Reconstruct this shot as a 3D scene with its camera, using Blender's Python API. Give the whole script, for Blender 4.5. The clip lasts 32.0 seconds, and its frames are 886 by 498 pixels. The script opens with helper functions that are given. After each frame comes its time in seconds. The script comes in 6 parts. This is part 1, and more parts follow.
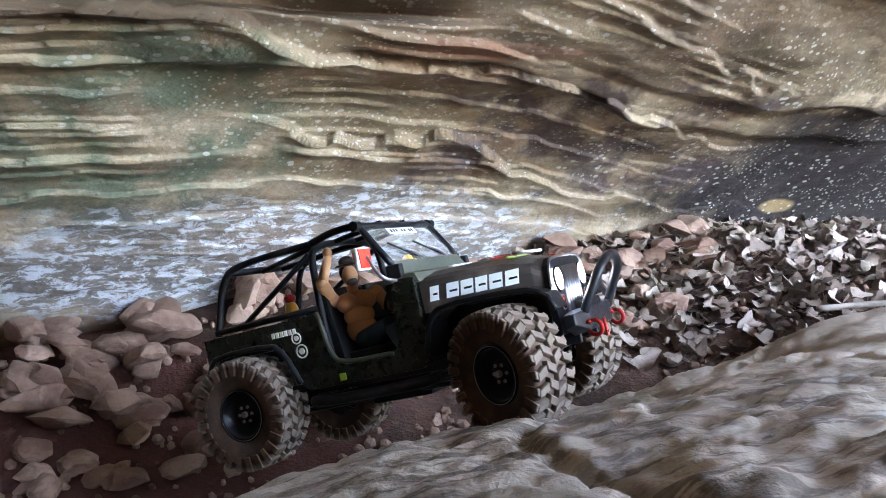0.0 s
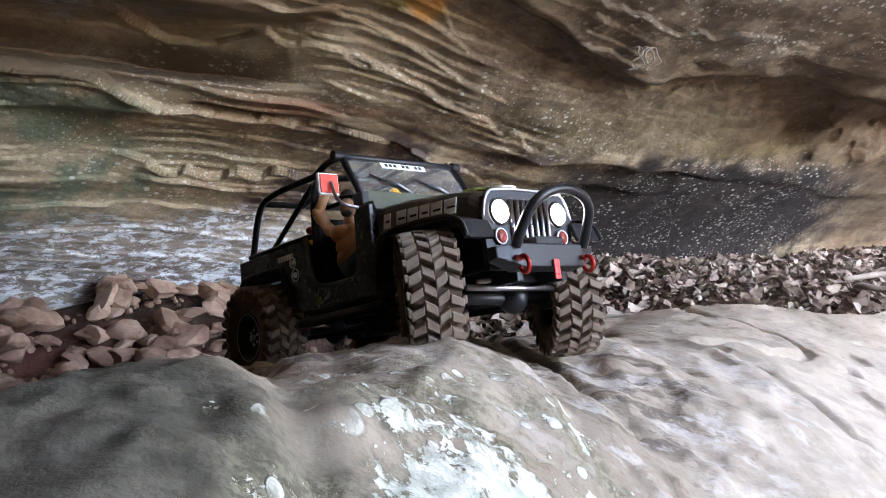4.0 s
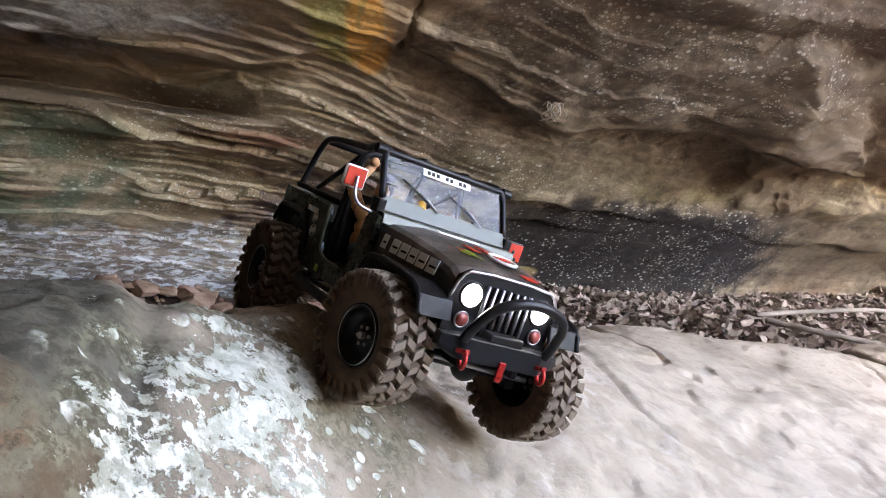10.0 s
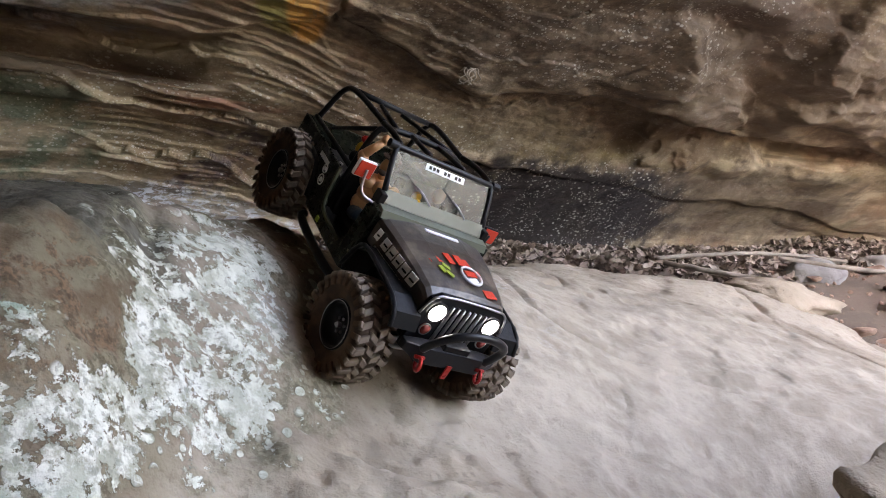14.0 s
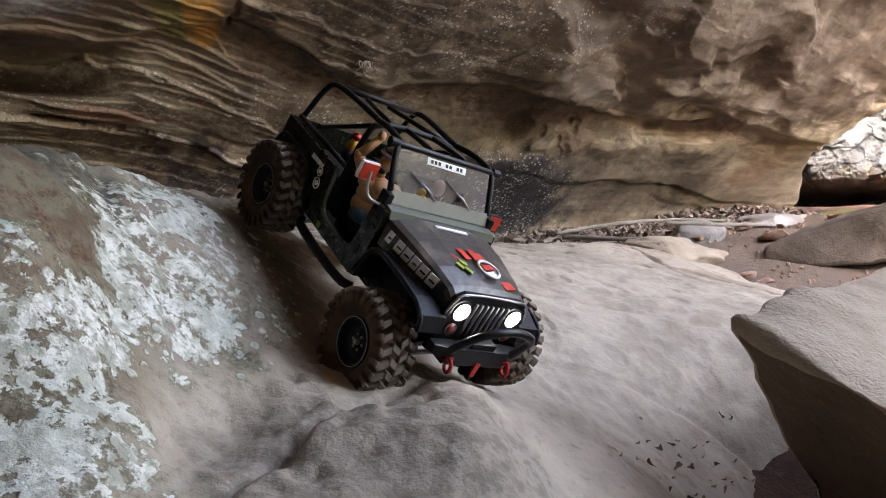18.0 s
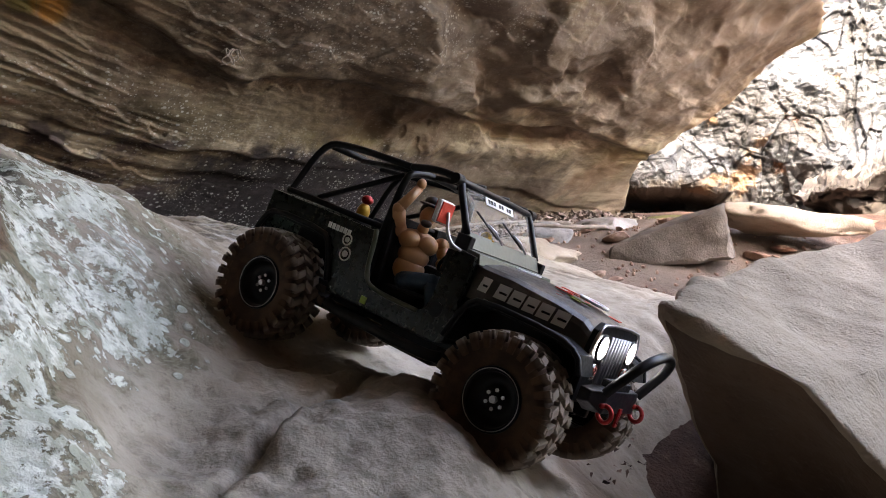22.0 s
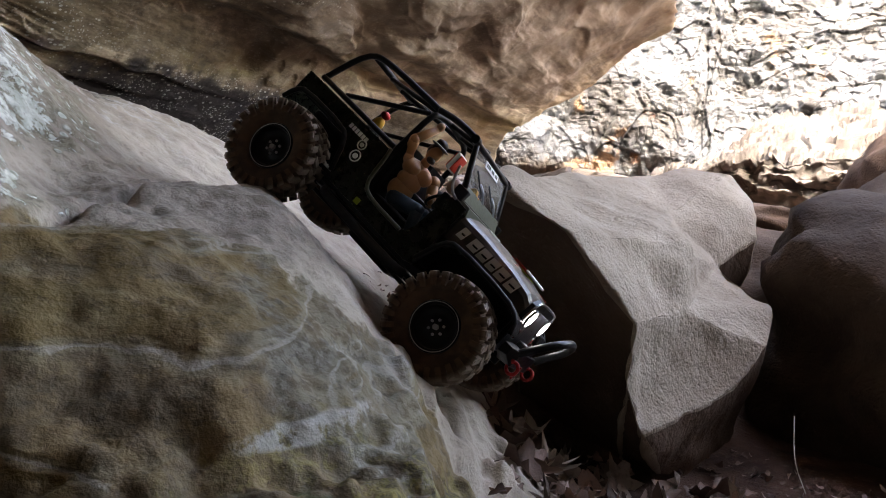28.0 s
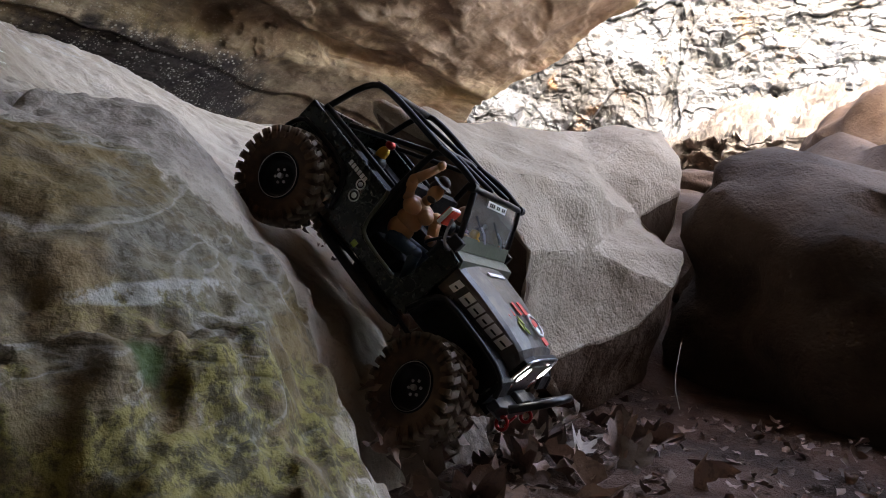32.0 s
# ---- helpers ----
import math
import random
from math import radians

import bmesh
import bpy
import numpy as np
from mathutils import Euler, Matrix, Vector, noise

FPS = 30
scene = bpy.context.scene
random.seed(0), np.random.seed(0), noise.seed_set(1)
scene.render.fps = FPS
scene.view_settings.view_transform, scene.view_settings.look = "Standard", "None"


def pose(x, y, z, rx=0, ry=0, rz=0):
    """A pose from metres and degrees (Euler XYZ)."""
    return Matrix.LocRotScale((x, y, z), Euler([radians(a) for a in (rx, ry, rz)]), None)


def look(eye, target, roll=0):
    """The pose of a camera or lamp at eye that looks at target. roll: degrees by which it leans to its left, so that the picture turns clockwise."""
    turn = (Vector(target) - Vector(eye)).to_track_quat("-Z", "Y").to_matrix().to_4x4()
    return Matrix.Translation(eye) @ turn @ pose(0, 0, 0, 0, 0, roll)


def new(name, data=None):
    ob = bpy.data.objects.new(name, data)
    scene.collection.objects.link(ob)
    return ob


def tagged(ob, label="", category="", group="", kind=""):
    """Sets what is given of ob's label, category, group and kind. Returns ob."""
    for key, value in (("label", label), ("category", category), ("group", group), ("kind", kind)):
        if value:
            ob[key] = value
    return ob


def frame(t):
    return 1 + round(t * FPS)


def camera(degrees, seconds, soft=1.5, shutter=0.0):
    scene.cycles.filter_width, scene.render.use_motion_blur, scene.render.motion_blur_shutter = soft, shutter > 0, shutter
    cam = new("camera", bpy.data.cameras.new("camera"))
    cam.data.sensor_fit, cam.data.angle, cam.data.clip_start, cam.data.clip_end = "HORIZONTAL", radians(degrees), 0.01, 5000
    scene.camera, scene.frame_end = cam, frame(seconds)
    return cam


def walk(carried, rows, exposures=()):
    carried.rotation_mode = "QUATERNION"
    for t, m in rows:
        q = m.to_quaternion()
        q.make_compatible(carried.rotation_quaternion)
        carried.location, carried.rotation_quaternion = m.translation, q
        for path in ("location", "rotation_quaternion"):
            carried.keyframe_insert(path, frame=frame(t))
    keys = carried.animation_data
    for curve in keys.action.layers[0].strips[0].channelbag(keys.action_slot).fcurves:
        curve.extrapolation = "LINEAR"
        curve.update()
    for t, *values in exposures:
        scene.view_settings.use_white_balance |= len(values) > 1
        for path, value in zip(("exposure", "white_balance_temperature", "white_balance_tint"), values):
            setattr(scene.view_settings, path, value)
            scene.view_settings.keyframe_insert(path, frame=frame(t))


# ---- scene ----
cam = camera(59.4, 32.0, 1.0)
METRES, EYE, TILT, LEAN, TURN = 2.0, 0.6, -10.0, 0.0, 0.0
ROWS = [
    (0.0, 0.0, 0.0, 0.0, -0.0, 0.0, 0.0),
    (0.5, 0.0077, -0.0409, -0.0048, -2.31, 0.66, 0.09),
    (1.0, 0.0255, -0.0588, -0.0032, -1.83, 1.14, -1.71),
    (1.5, 0.0538, -0.0769, -0.0046, -1.27, 1.62, -2.78),
    (2.0, 0.0669, -0.0899, -0.0076, -1.33, 1.86, -2.29),
    (2.5, 0.0747, -0.106, -0.0121, -2.35, 1.79, -2.24),
    (3.0, 0.0869, -0.1296, -0.0123, -4.25, 2.34, -2.01),
    (3.5, 0.0875, -0.1497, -0.0139, -5.51, 2.59, -1.79),
    (5.5, 0.0954, -0.2357, -0.0269, -8.18, 3.49, -2.15),
    (6.0, 0.1027, -0.2515, -0.0285, -5.88, 4.69, -3.79),
    (6.5, 0.1164, -0.2629, -0.0292, -5.75, 5.68, -3.89),
    (7.0, 0.1169, -0.2764, -0.0228, -4.37, 6.62, -3.74),
    (7.5, 0.123, -0.2892, -0.0273, -3.91, 6.31, -3.79),
    (8.0, 0.1269, -0.301, -0.0252, -3.4, 6.89, -3.84),
    (8.5, 0.1356, -0.3039, -0.0283, -2.64, 6.65, -3.89),
    (9.0, 0.1492, -0.3085, -0.0328, -3.17, 6.16, -4.3),
    (9.5, 0.1594, -0.3126, -0.0399, -3.57, 5.56, -4.34),
    (10.0, 0.1703, -0.315, -0.0454, -5.24, 5.54, -4.74),
    (10.5, 0.1701, -0.3289, -0.0505, -5.8, 5.21, -3.76),
    (11.0, 0.1721, -0.3452, -0.0557, -6.91, 5.05, -3.61),
    (11.5, 0.1755, -0.3596, -0.0583, -8.05, 5.46, -3.78),
    (12.0, 0.1728, -0.3853, -0.0721, -8.15, 4.69, -3.87),
    (12.5, 0.17, -0.4045, -0.0844, -8.75, 3.98, -3.6),
    (13.0, 0.1724, -0.4182, -0.0889, -9.56, 4.4, -3.27),
    (13.5, 0.1725, -0.4307, -0.0954, -9.54, 4.49, -3.06),
    (15.5, 0.1651, -0.4527, -0.1225, -9.31, 4.97, -3.41),
    (16.0, 0.1721, -0.4465, -0.1339, -10.01, 5.02, -1.9),
    (16.5, 0.1836, -0.4475, -0.1478, -10.43, 4.67, -1.42),
    (17.0, 0.1869, -0.4495, -0.1521, -11.31, 6.5, 0.15),
    (17.5, 0.1678, -0.4608, -0.1634, -12.29, 6.66, 1.93),
    (18.0, 0.1414, -0.4757, -0.1705, -16.35, 6.66, 4.04),
    (18.5, 0.1208, -0.4838, -0.1689, -18.2, 7.48, 3.39),
    (19.0, 0.1108, -0.4864, -0.1671, -20.45, 7.98, 2.8),
    (19.5, 0.1007, -0.4816, -0.1591, -21.01, 8.45, 3.2),
    (20.0, 0.0904, -0.4677, -0.1628, -22.39, 7.68, 4.51),
    (20.5, 0.0874, -0.4467, -0.1727, -26.72, 6.62, 5.1),
    (21.0, 0.0859, -0.4381, -0.1722, -27.82, 6.07, 5.91),
    (21.5, 0.0862, -0.4354, -0.1705, -28.49, 6.19, 5.71),
    (22.0, 0.0873, -0.435, -0.173, -29.14, 6.02, 5.48),
    (22.5, 0.0955, -0.4432, -0.1839, -31.09, 5.19, 5.51),
    (23.0, 0.0893, -0.4529, -0.1949, -33.54, 4.39, 5.82),
    (23.5, 0.0805, -0.4651, -0.2046, -36.84, 3.74, 6.05),
    (24.0, 0.0723, -0.4795, -0.2191, -39.2, 2.69, 5.93),
    (24.5, 0.0697, -0.4916, -0.2235, -40.1, 2.94, 5.35),
    (25.0, 0.065, -0.4955, -0.2281, -39.7, 3.17, 4.66),
    (25.5, 0.0623, -0.4992, -0.2302, -39.34, 3.58, 4.4),
    (26.0, 0.0603, -0.5032, -0.241, -39.01, 3.14, 3.87),
    (26.5, 0.0559, -0.5074, -0.2489, -38.76, 3.25, 3.23),
    (28.5, 0.0549, -0.5315, -0.2754, -38.79, 4.39, 1.35),
    (29.0, 0.0594, -0.5385, -0.2769, -39.36, 4.52, 1.15),
    (29.5, 0.0697, -0.5504, -0.2813, -40.56, 4.26, 0.62),
    (30.0, 0.0761, -0.5581, -0.285, -41.04, 4.25, 0.98),
    (30.5, 0.0793, -0.5731, -0.303, -41.83, 2.95, 0.77),
    (31.0, 0.0763, -0.5791, -0.3114, -40.92, 3.06, 0.18),
    (31.5, 0.0785, -0.5799, -0.3103, -40.51, 3.44, 0.31),
    (32.0, 0.0882, -0.5809, -0.316, -39.73, 2.99, 0.82),
]
EXPOSURES = [(0.0, 6.65, 6900, 14), (2.0, 6.55, 7000, 15), (3.0, 6.2, 7300, 17), (5.5, 5.85, 7700, 18), (9.0, 5.8, 7700, 18), (10.5, 5.5, 8100, 19), (13.0, 5.2, 8300, 19), (17.0, 5.0, 8300, 19), (21.0, 5.0, 8300, 19), (26.0, 4.95, 8200, 17), (32.0, 4.85, 8100, 17)]
walk(cam, [(t, pose(0, 0, EYE, TILT, LEAN, TURN) @ pose(METRES * x, METRES * y, METRES * z, 90 + pitch, roll, yaw)) for t, x, y, z, yaw, pitch, roll in ROWS],
     EXPOSURES)

# ---- light: an overcast sky over the open side of the shelter ----
world = bpy.data.worlds.new("sky")
scene.world = world
world.use_nodes = True
wn = world.node_tree
wn.nodes.clear()
sky = wn.nodes.new("ShaderNodeTexSky")
sky.sky_type, sky.sun_disc = "NISHITA", False
sky.sun_elevation, sky.sun_rotation = radians(43), radians(220)
sky.air_density, sky.dust_density, sky.ozone_density = 1.0, 4.0, 1.0
bg = wn.nodes.new("ShaderNodeBackground")
bg.inputs["Strength"].default_value = 0.15
out = wn.nodes.new("ShaderNodeOutputWorld")
wn.links.new(sky.outputs[0], bg.inputs[0])
wn.links.new(bg.outputs[0], out.inputs[0])

sun = new("sun", bpy.data.lights.new("sun", "SUN"))
sun.data.energy, sun.data.angle, sun.data.color = 0.55, radians(10), (1.0, 0.98, 0.96)
sun.matrix_world = look((-2.2, -2.6, 3.2), (0, 0, 0))

# ---- materials ----
class Tree:
    """Short words for building a node material."""

    def __init__(self, name):
        self.mat = bpy.data.materials.new(name)
        self.mat.use_nodes = True
        self.nt = self.mat.node_tree
        self.bsdf = self.nt.nodes["Principled BSDF"]
        self.geo = self.nt.nodes.new("ShaderNodeNewGeometry").outputs["Position"]
        self.obj = self.nt.nodes.new("ShaderNodeTexCoord").outputs["Object"]

    def put(self, socket, value):
        if isinstance(value, bpy.types.NodeSocket):
            self.nt.links.new(value, socket)
        elif value is not None:
            socket.default_value = (*value, 1.0) if isinstance(value, tuple) and len(value) == 3 and socket.type == "RGBA" else value

    def scaled(self, vec, s):
        n = self.nt.nodes.new("ShaderNodeMapping")
        n.inputs["Scale"].default_value = s
        self.put(n.inputs["Vector"], vec)
        return n.outputs[0]

    def noise(self, vec, scale, detail=5.0, rough=0.6, warp=0.0):
        n = self.nt.nodes.new("ShaderNodeTexNoise")
        self.put(n.inputs["Vector"], vec)
        n.inputs["Scale"].default_value, n.inputs["Detail"].default_value = scale, detail
        n.inputs["Roughness"].default_value, n.inputs["Distortion"].default_value = rough, warp
        return n.outputs["Fac"]

    def cells(self, vec, scale, feature="F1", rand=1.0):
        n = self.nt.nodes.new("ShaderNodeTexVoronoi")
        n.feature = feature
        self.put(n.inputs["Vector"], vec)
        n.inputs["Scale"].default_value, n.inputs["Randomness"].default_value = scale, rand
        return n.outputs["Distance"]

    def ramp(self, fac, a, b, lo=0.0, hi=1.0):
        n = self.nt.nodes.new("ShaderNodeMapRange")
        n.interpolation_type = "SMOOTHSTEP"
        self.put(n.inputs["Value"], fac)
        n.inputs["From Min"].default_value, n.inputs["From Max"].default_value = a, b
        n.inputs["To Min"].default_value, n.inputs["To Max"].default_value = lo, hi
        return n.outputs[0]

    def math(self, op, a, b=None, clamp=False):
        n = self.nt.nodes.new("ShaderNodeMath")
        n.operation, n.use_clamp = op, clamp
        self.put(n.inputs[0], a)
        if b is not None:
            self.put(n.inputs[1], b)
        return n.outputs[0]

    def mix(self, fac, a, b):
        n = self.nt.nodes.new("ShaderNodeMix")
        n.data_type = "RGBA"
        self.put(n.inputs["Factor"], fac)
        self.put(n.inputs["A"], a)
        self.put(n.inputs["B"], b)
        return n.outputs["Result"]

    def xyz(self, vec):
        n = self.nt.nodes.new("ShaderNodeSeparateXYZ")
        self.put(n.inputs[0], vec)
        return n.outputs

    def blob(self, place, size, ragged=0.5):
        """1 inside a ragged-edged patch of the given half sizes about place, falling to 0 outside it."""
        n = self.nt.nodes.new("ShaderNodeMapping")
        n.vector_type = "TEXTURE"
        n.inputs["Location"].default_value, n.inputs["Scale"].default_value = place, size
        self.put(n.inputs["Vector"], self.geo)
        ln = self.nt.nodes.new("ShaderNodeVectorMath")
        ln.operation = "LENGTH"
        self.put(ln.inputs[0], n.outputs[0])
        r = self.math("ADD", ln.outputs["Value"], self.math("MULTIPLY", self.math("SUBTRACT", self.noise(self.geo, 9.0, 5, 0.65), 0.5), 2.2 * ragged))
        return self.ramp(r, 1.15, 0.75)

    def bump(self, height, strength, distance, prior=None):
        n = self.nt.nodes.new("ShaderNodeBump")
        n.inputs["Strength"].default_value, n.inputs["Distance"].default_value = strength, distance
        self.put(n.inputs["Height"], height)
        if prior is not None:
            self.put(n.inputs["Normal"], prior)
        return n.outputs[0]

    def done(self, color, rough=0.8, metal=0.0, normal=None, spec=0.3):
        b = self.bsdf
        self.put(b.inputs["Base Color"], color)
        self.put(b.inputs["Roughness"], rough)
        self.put(b.inputs["Metallic"], metal)
        b.inputs["Specular IOR Level"].default_value = spec
        if normal is not None:
            self.put(b.inputs["Normal"], normal)
        return self.mat


def plain(name, color, rough=0.5, metal=0.0, spec=0.5, dirt=0.25, dirt_color=(0.16, 0.11, 0.07), scale=60.0, bump=0.12):
    """A painted, plastic or metal surface with fine wear and dust."""
    t = Tree(name)
    big, fine = t.noise(t.obj, scale * 0.35, 4), t.noise(t.obj, scale * 4, 3)
    c = t.mix(t.ramp(big, 0.48, 0.75, 0.0, dirt), color, dirt_color)
    r = t.ramp(fine, 0.3, 0.7, rough * 0.85, min(1.0, rough * 1.25))
    return t.done(c, r, metal, t.bump(fine, bump, 0.0006), spec)


def glow(name, color, strength):
    t = Tree(name)
    t.put(t.bsdf.inputs["Emission Color"], color)
    t.bsdf.inputs["Emission Strength"].default_value = strength
    return t.done(color, 0.2)


def glass(name, tint=(0.9, 0.92, 0.93), rough=0.03, dust=0.2):
    t = Tree(name)
    mixer, clear = t.nt.nodes.new("ShaderNodeMixShader"), t.nt.nodes.new("ShaderNodeBsdfTransparent")
    clear.inputs[0].default_value = (*tint, 1)
    fres = t.nt.nodes.new("ShaderNodeFresnel")
    fres.inputs[0].default_value = 1.5
    # the 0.12 floor is a grey veil imitating bright reflection, besides the dust
    fac = t.math("ADD", t.math("MULTIPLY", fres.outputs[0], 1.2), t.ramp(t.noise(t.obj, 40, 5), 0.45, 0.8, 0.12, dust + 0.1), clamp=True)
    t.done((0.5, 0.48, 0.45), rough, 0.0, None, 1.0)
    t.put(mixer.inputs[0], fac)
    t.nt.links.new(clear.outputs[0], mixer.inputs[1])
    t.nt.links.new(t.bsdf.outputs[0], mixer.inputs[2])
    t.nt.links.new(mixer.outputs[0], t.nt.nodes["Material Output"].inputs["Surface"])
    return t.mat


def wall_rock():
    """Layered sandstone of the overhang: tan and brown beds, green-grey algae, a nearly black low zone and pale salt
    specks.
    """
    t = Tree("layered_sandstone")
    p = t.geo
    over = lambda c, mask, amount, paint: t.mix(t.math("MULTIPLY", mask, amount), c, paint)
    beds = t.noise(t.scaled(p, (0.8, 0.9, 7.0)), 2.2, 7, 0.62, 0.4)
    fine = t.noise(t.scaled(p, (1.0, 1.0, 2.4)), 17.0, 7, 0.68)
    grain = t.noise(p, 150.0, 3, 0.6)
    c = t.mix(t.ramp(beds, 0.38, 0.62), (0.2, 0.15, 0.1), (0.43, 0.34, 0.235))
    c = over(c, t.ramp(fine, 0.52, 0.68), 0.35, (0.43, 0.35, 0.25))
    c = over(c, t.ramp(fine, 0.44, 0.3), 0.35, (0.1, 0.072, 0.05))
    c = over(c, t.ramp(t.noise(p, 2.6, 5), 0.5, 0.64), 0.7, (0.2, 0.115, 0.07))
    # yellow-green film over much of the middle, blue-grey algae to the side
    c = over(c, t.ramp(t.noise(t.scaled(p, (1, 1, 2.2)), 3.3, 5, 0.6), 0.5, 0.6), 0.3, (0.2, 0.165, 0.085))
    algae = t.math("MULTIPLY", t.blob((-0.45, 1.02, 0.57), (0.3, 0.7, 0.16), 0.9), t.ramp(t.noise(p, 5.0, 5), 0.40, 0.54))
    c = over(c, algae, 0.85, (0.095, 0.125, 0.085))
    c = over(c, t.blob((-0.36, 0.72, 0.88), (0.42, 0.5, 0.075), 0.6), 0.7, t.mix(t.ramp(fine, 0.4, 0.6), (0.16, 0.16, 0.165), (0.44, 0.445, 0.455)))
    # recess: soil brown, with the shade of the hollow painted in
    c = over(c, t.blob((-0.45, 1.05, 0.75), (0.55, 0.7, 0.05), 0.2), 0.75, (0.075, 0.045, 0.03))
    c = over(c, t.blob((0.10, 1.1, 0.692), (0.16, 0.5, 0.012), 0.5), 0.4, (0.24, 0.09, 0.055))
    c = over(c, t.blob((-0.55, 1.05, 0.56), (0.03, 0.4, 0.06), 0.5), 0.5, (0.42, 0.34, 0.22))
    # olive and ochre under the lip, purple-brown roof, darkened by shade painted in
    moss = t.math("MULTIPLY", t.blob((1.1, 1.45, 0.69), (0.6, 0.6, 0.075), 0.9), t.ramp(t.noise(p, 6.0, 5), 0.4, 0.56))
    c = over(c, moss, 0.8, (0.13, 0.1, 0.036))
    c = over(c, t.math("MULTIPLY", t.blob((1.05, 1.5, 0.735), (0.55, 0.6, 0.03), 0.7), t.ramp(t.noise(p, 4.0, 4), 0.4, 0.55)), 0.7, (0.18, 0.09, 0.028))
    c = over(c, t.blob((1.5, 1.4, 0.86), (0.4, 0.5, 0.075), 0.7), 0.3, (0.34, 0.27, 0.18))
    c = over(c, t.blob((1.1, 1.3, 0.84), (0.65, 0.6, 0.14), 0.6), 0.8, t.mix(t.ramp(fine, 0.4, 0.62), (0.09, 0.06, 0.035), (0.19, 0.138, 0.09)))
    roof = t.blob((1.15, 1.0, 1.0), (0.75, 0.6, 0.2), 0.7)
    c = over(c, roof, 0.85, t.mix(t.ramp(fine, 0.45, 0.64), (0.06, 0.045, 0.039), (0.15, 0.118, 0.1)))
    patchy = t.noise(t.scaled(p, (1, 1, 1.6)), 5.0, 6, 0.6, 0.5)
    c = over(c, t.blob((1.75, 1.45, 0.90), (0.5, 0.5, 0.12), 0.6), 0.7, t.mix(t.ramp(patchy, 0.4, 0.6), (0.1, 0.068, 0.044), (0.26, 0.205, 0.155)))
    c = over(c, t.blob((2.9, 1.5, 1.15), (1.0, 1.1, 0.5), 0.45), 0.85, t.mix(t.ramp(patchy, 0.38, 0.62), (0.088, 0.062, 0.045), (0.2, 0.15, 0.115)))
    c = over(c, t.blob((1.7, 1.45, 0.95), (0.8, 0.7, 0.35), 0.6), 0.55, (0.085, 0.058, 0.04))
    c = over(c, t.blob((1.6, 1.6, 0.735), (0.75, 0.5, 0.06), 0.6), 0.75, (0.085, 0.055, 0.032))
    olive = t.blob((0.235, 0.88, 0.92), (0.075, 0.35, 0.075), 0.5)
    c = over(c, olive, 0.75, (0.2, 0.18, 0.05))
    rust = t.math("MULTIPLY", t.blob((0.287, 0.9, 0.90), (0.048, 0.4, 0.06), 0.22), t.ramp(t.noise(t.scaled(p, (9, 1, 1)), 7.0, 4), 0.3, 0.5, 0.35, 1.0))
    c = over(c, rust, 0.95, (0.5, 0.26, 0.07))
    # two more browns put the shade of hollow and roof into the colour
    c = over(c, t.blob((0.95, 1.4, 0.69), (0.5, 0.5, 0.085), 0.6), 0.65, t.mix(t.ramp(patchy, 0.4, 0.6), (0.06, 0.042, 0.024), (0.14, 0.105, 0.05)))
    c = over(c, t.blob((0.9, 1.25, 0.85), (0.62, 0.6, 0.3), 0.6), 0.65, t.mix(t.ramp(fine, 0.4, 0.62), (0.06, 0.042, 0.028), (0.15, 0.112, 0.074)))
    # nearly black zone near the ground
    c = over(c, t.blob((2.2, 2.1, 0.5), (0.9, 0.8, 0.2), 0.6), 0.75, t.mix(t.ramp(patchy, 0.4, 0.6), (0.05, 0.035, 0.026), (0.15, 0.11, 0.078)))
    dark_zone = t.blob((1.22, 1.85, 0.42), (0.78, 0.9, 0.24), 0.4)
    c = over(c, dark_zone, 0.95, t.mix(t.ramp(fine, 0.5, 0.7), (0.010, 0.008, 0.011), (0.042, 0.032, 0.034)))
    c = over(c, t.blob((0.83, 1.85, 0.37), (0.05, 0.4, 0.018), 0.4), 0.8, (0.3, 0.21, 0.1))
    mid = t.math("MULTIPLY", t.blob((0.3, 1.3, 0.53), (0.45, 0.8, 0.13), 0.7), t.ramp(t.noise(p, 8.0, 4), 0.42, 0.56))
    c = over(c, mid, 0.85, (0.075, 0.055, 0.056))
    # salt flakes along the foot
    low = t.blob((-0.28, 1.4, 0.335), (0.62, 0.8, 0.12), 0.6)
    c = over(c, low, 0.6, (0.13, 0.12, 0.125))
    salt = t.math("MULTIPLY", low, t.ramp(t.noise(t.scaled(p, (1, 1, 2.6)), 26.0, 7, 0.75, 0.5), 0.49, 0.56))
    c = over(c, salt, 0.95, (0.5, 0.515, 0.54))
    speck = t.math("MULTIPLY", t.ramp(t.cells(t.scaled(p, (1, 1, 1.7)), 40.0), 0.27, 0.20), t.ramp(t.noise(p, 7.0, 3), 0.44, 0.52))
    speck = t.math("MAXIMUM", speck, t.math("MULTIPLY", t.ramp(t.cells(p, 95.0), 0.28, 0.20), t.ramp(t.noise(p, 9.0, 3), 0.45, 0.54)))
    zone = t.math("MAXIMUM", t.math("MAXIMUM", dark_zone, t.blob((0.2, 1.2, 0.6), (0.75, 0.9, 0.2), 0.6)), t.math("MULTIPLY", roof, 0.6))
    c = over(c, t.math("MULTIPLY", speck, t.math("ADD", t.math("MULTIPLY", zone, 0.36), 0.07)), 1.0, (0.68, 0.66, 0.6))
    h = t.math("ADD", t.math("ADD", fine, t.math("MULTIPLY", t.noise(p, 46.0, 5, 0.7), 0.55)), t.math("MULTIPLY", grain, 0.2))
    n = t.bump(h, 0.6, 0.008, t.bump(beds, 0.35, 0.02))
    r = t.ramp(fine, 0.3, 0.7, 0.72, 0.95)
    return t.done(c, r, 0.0, n, 0.3)


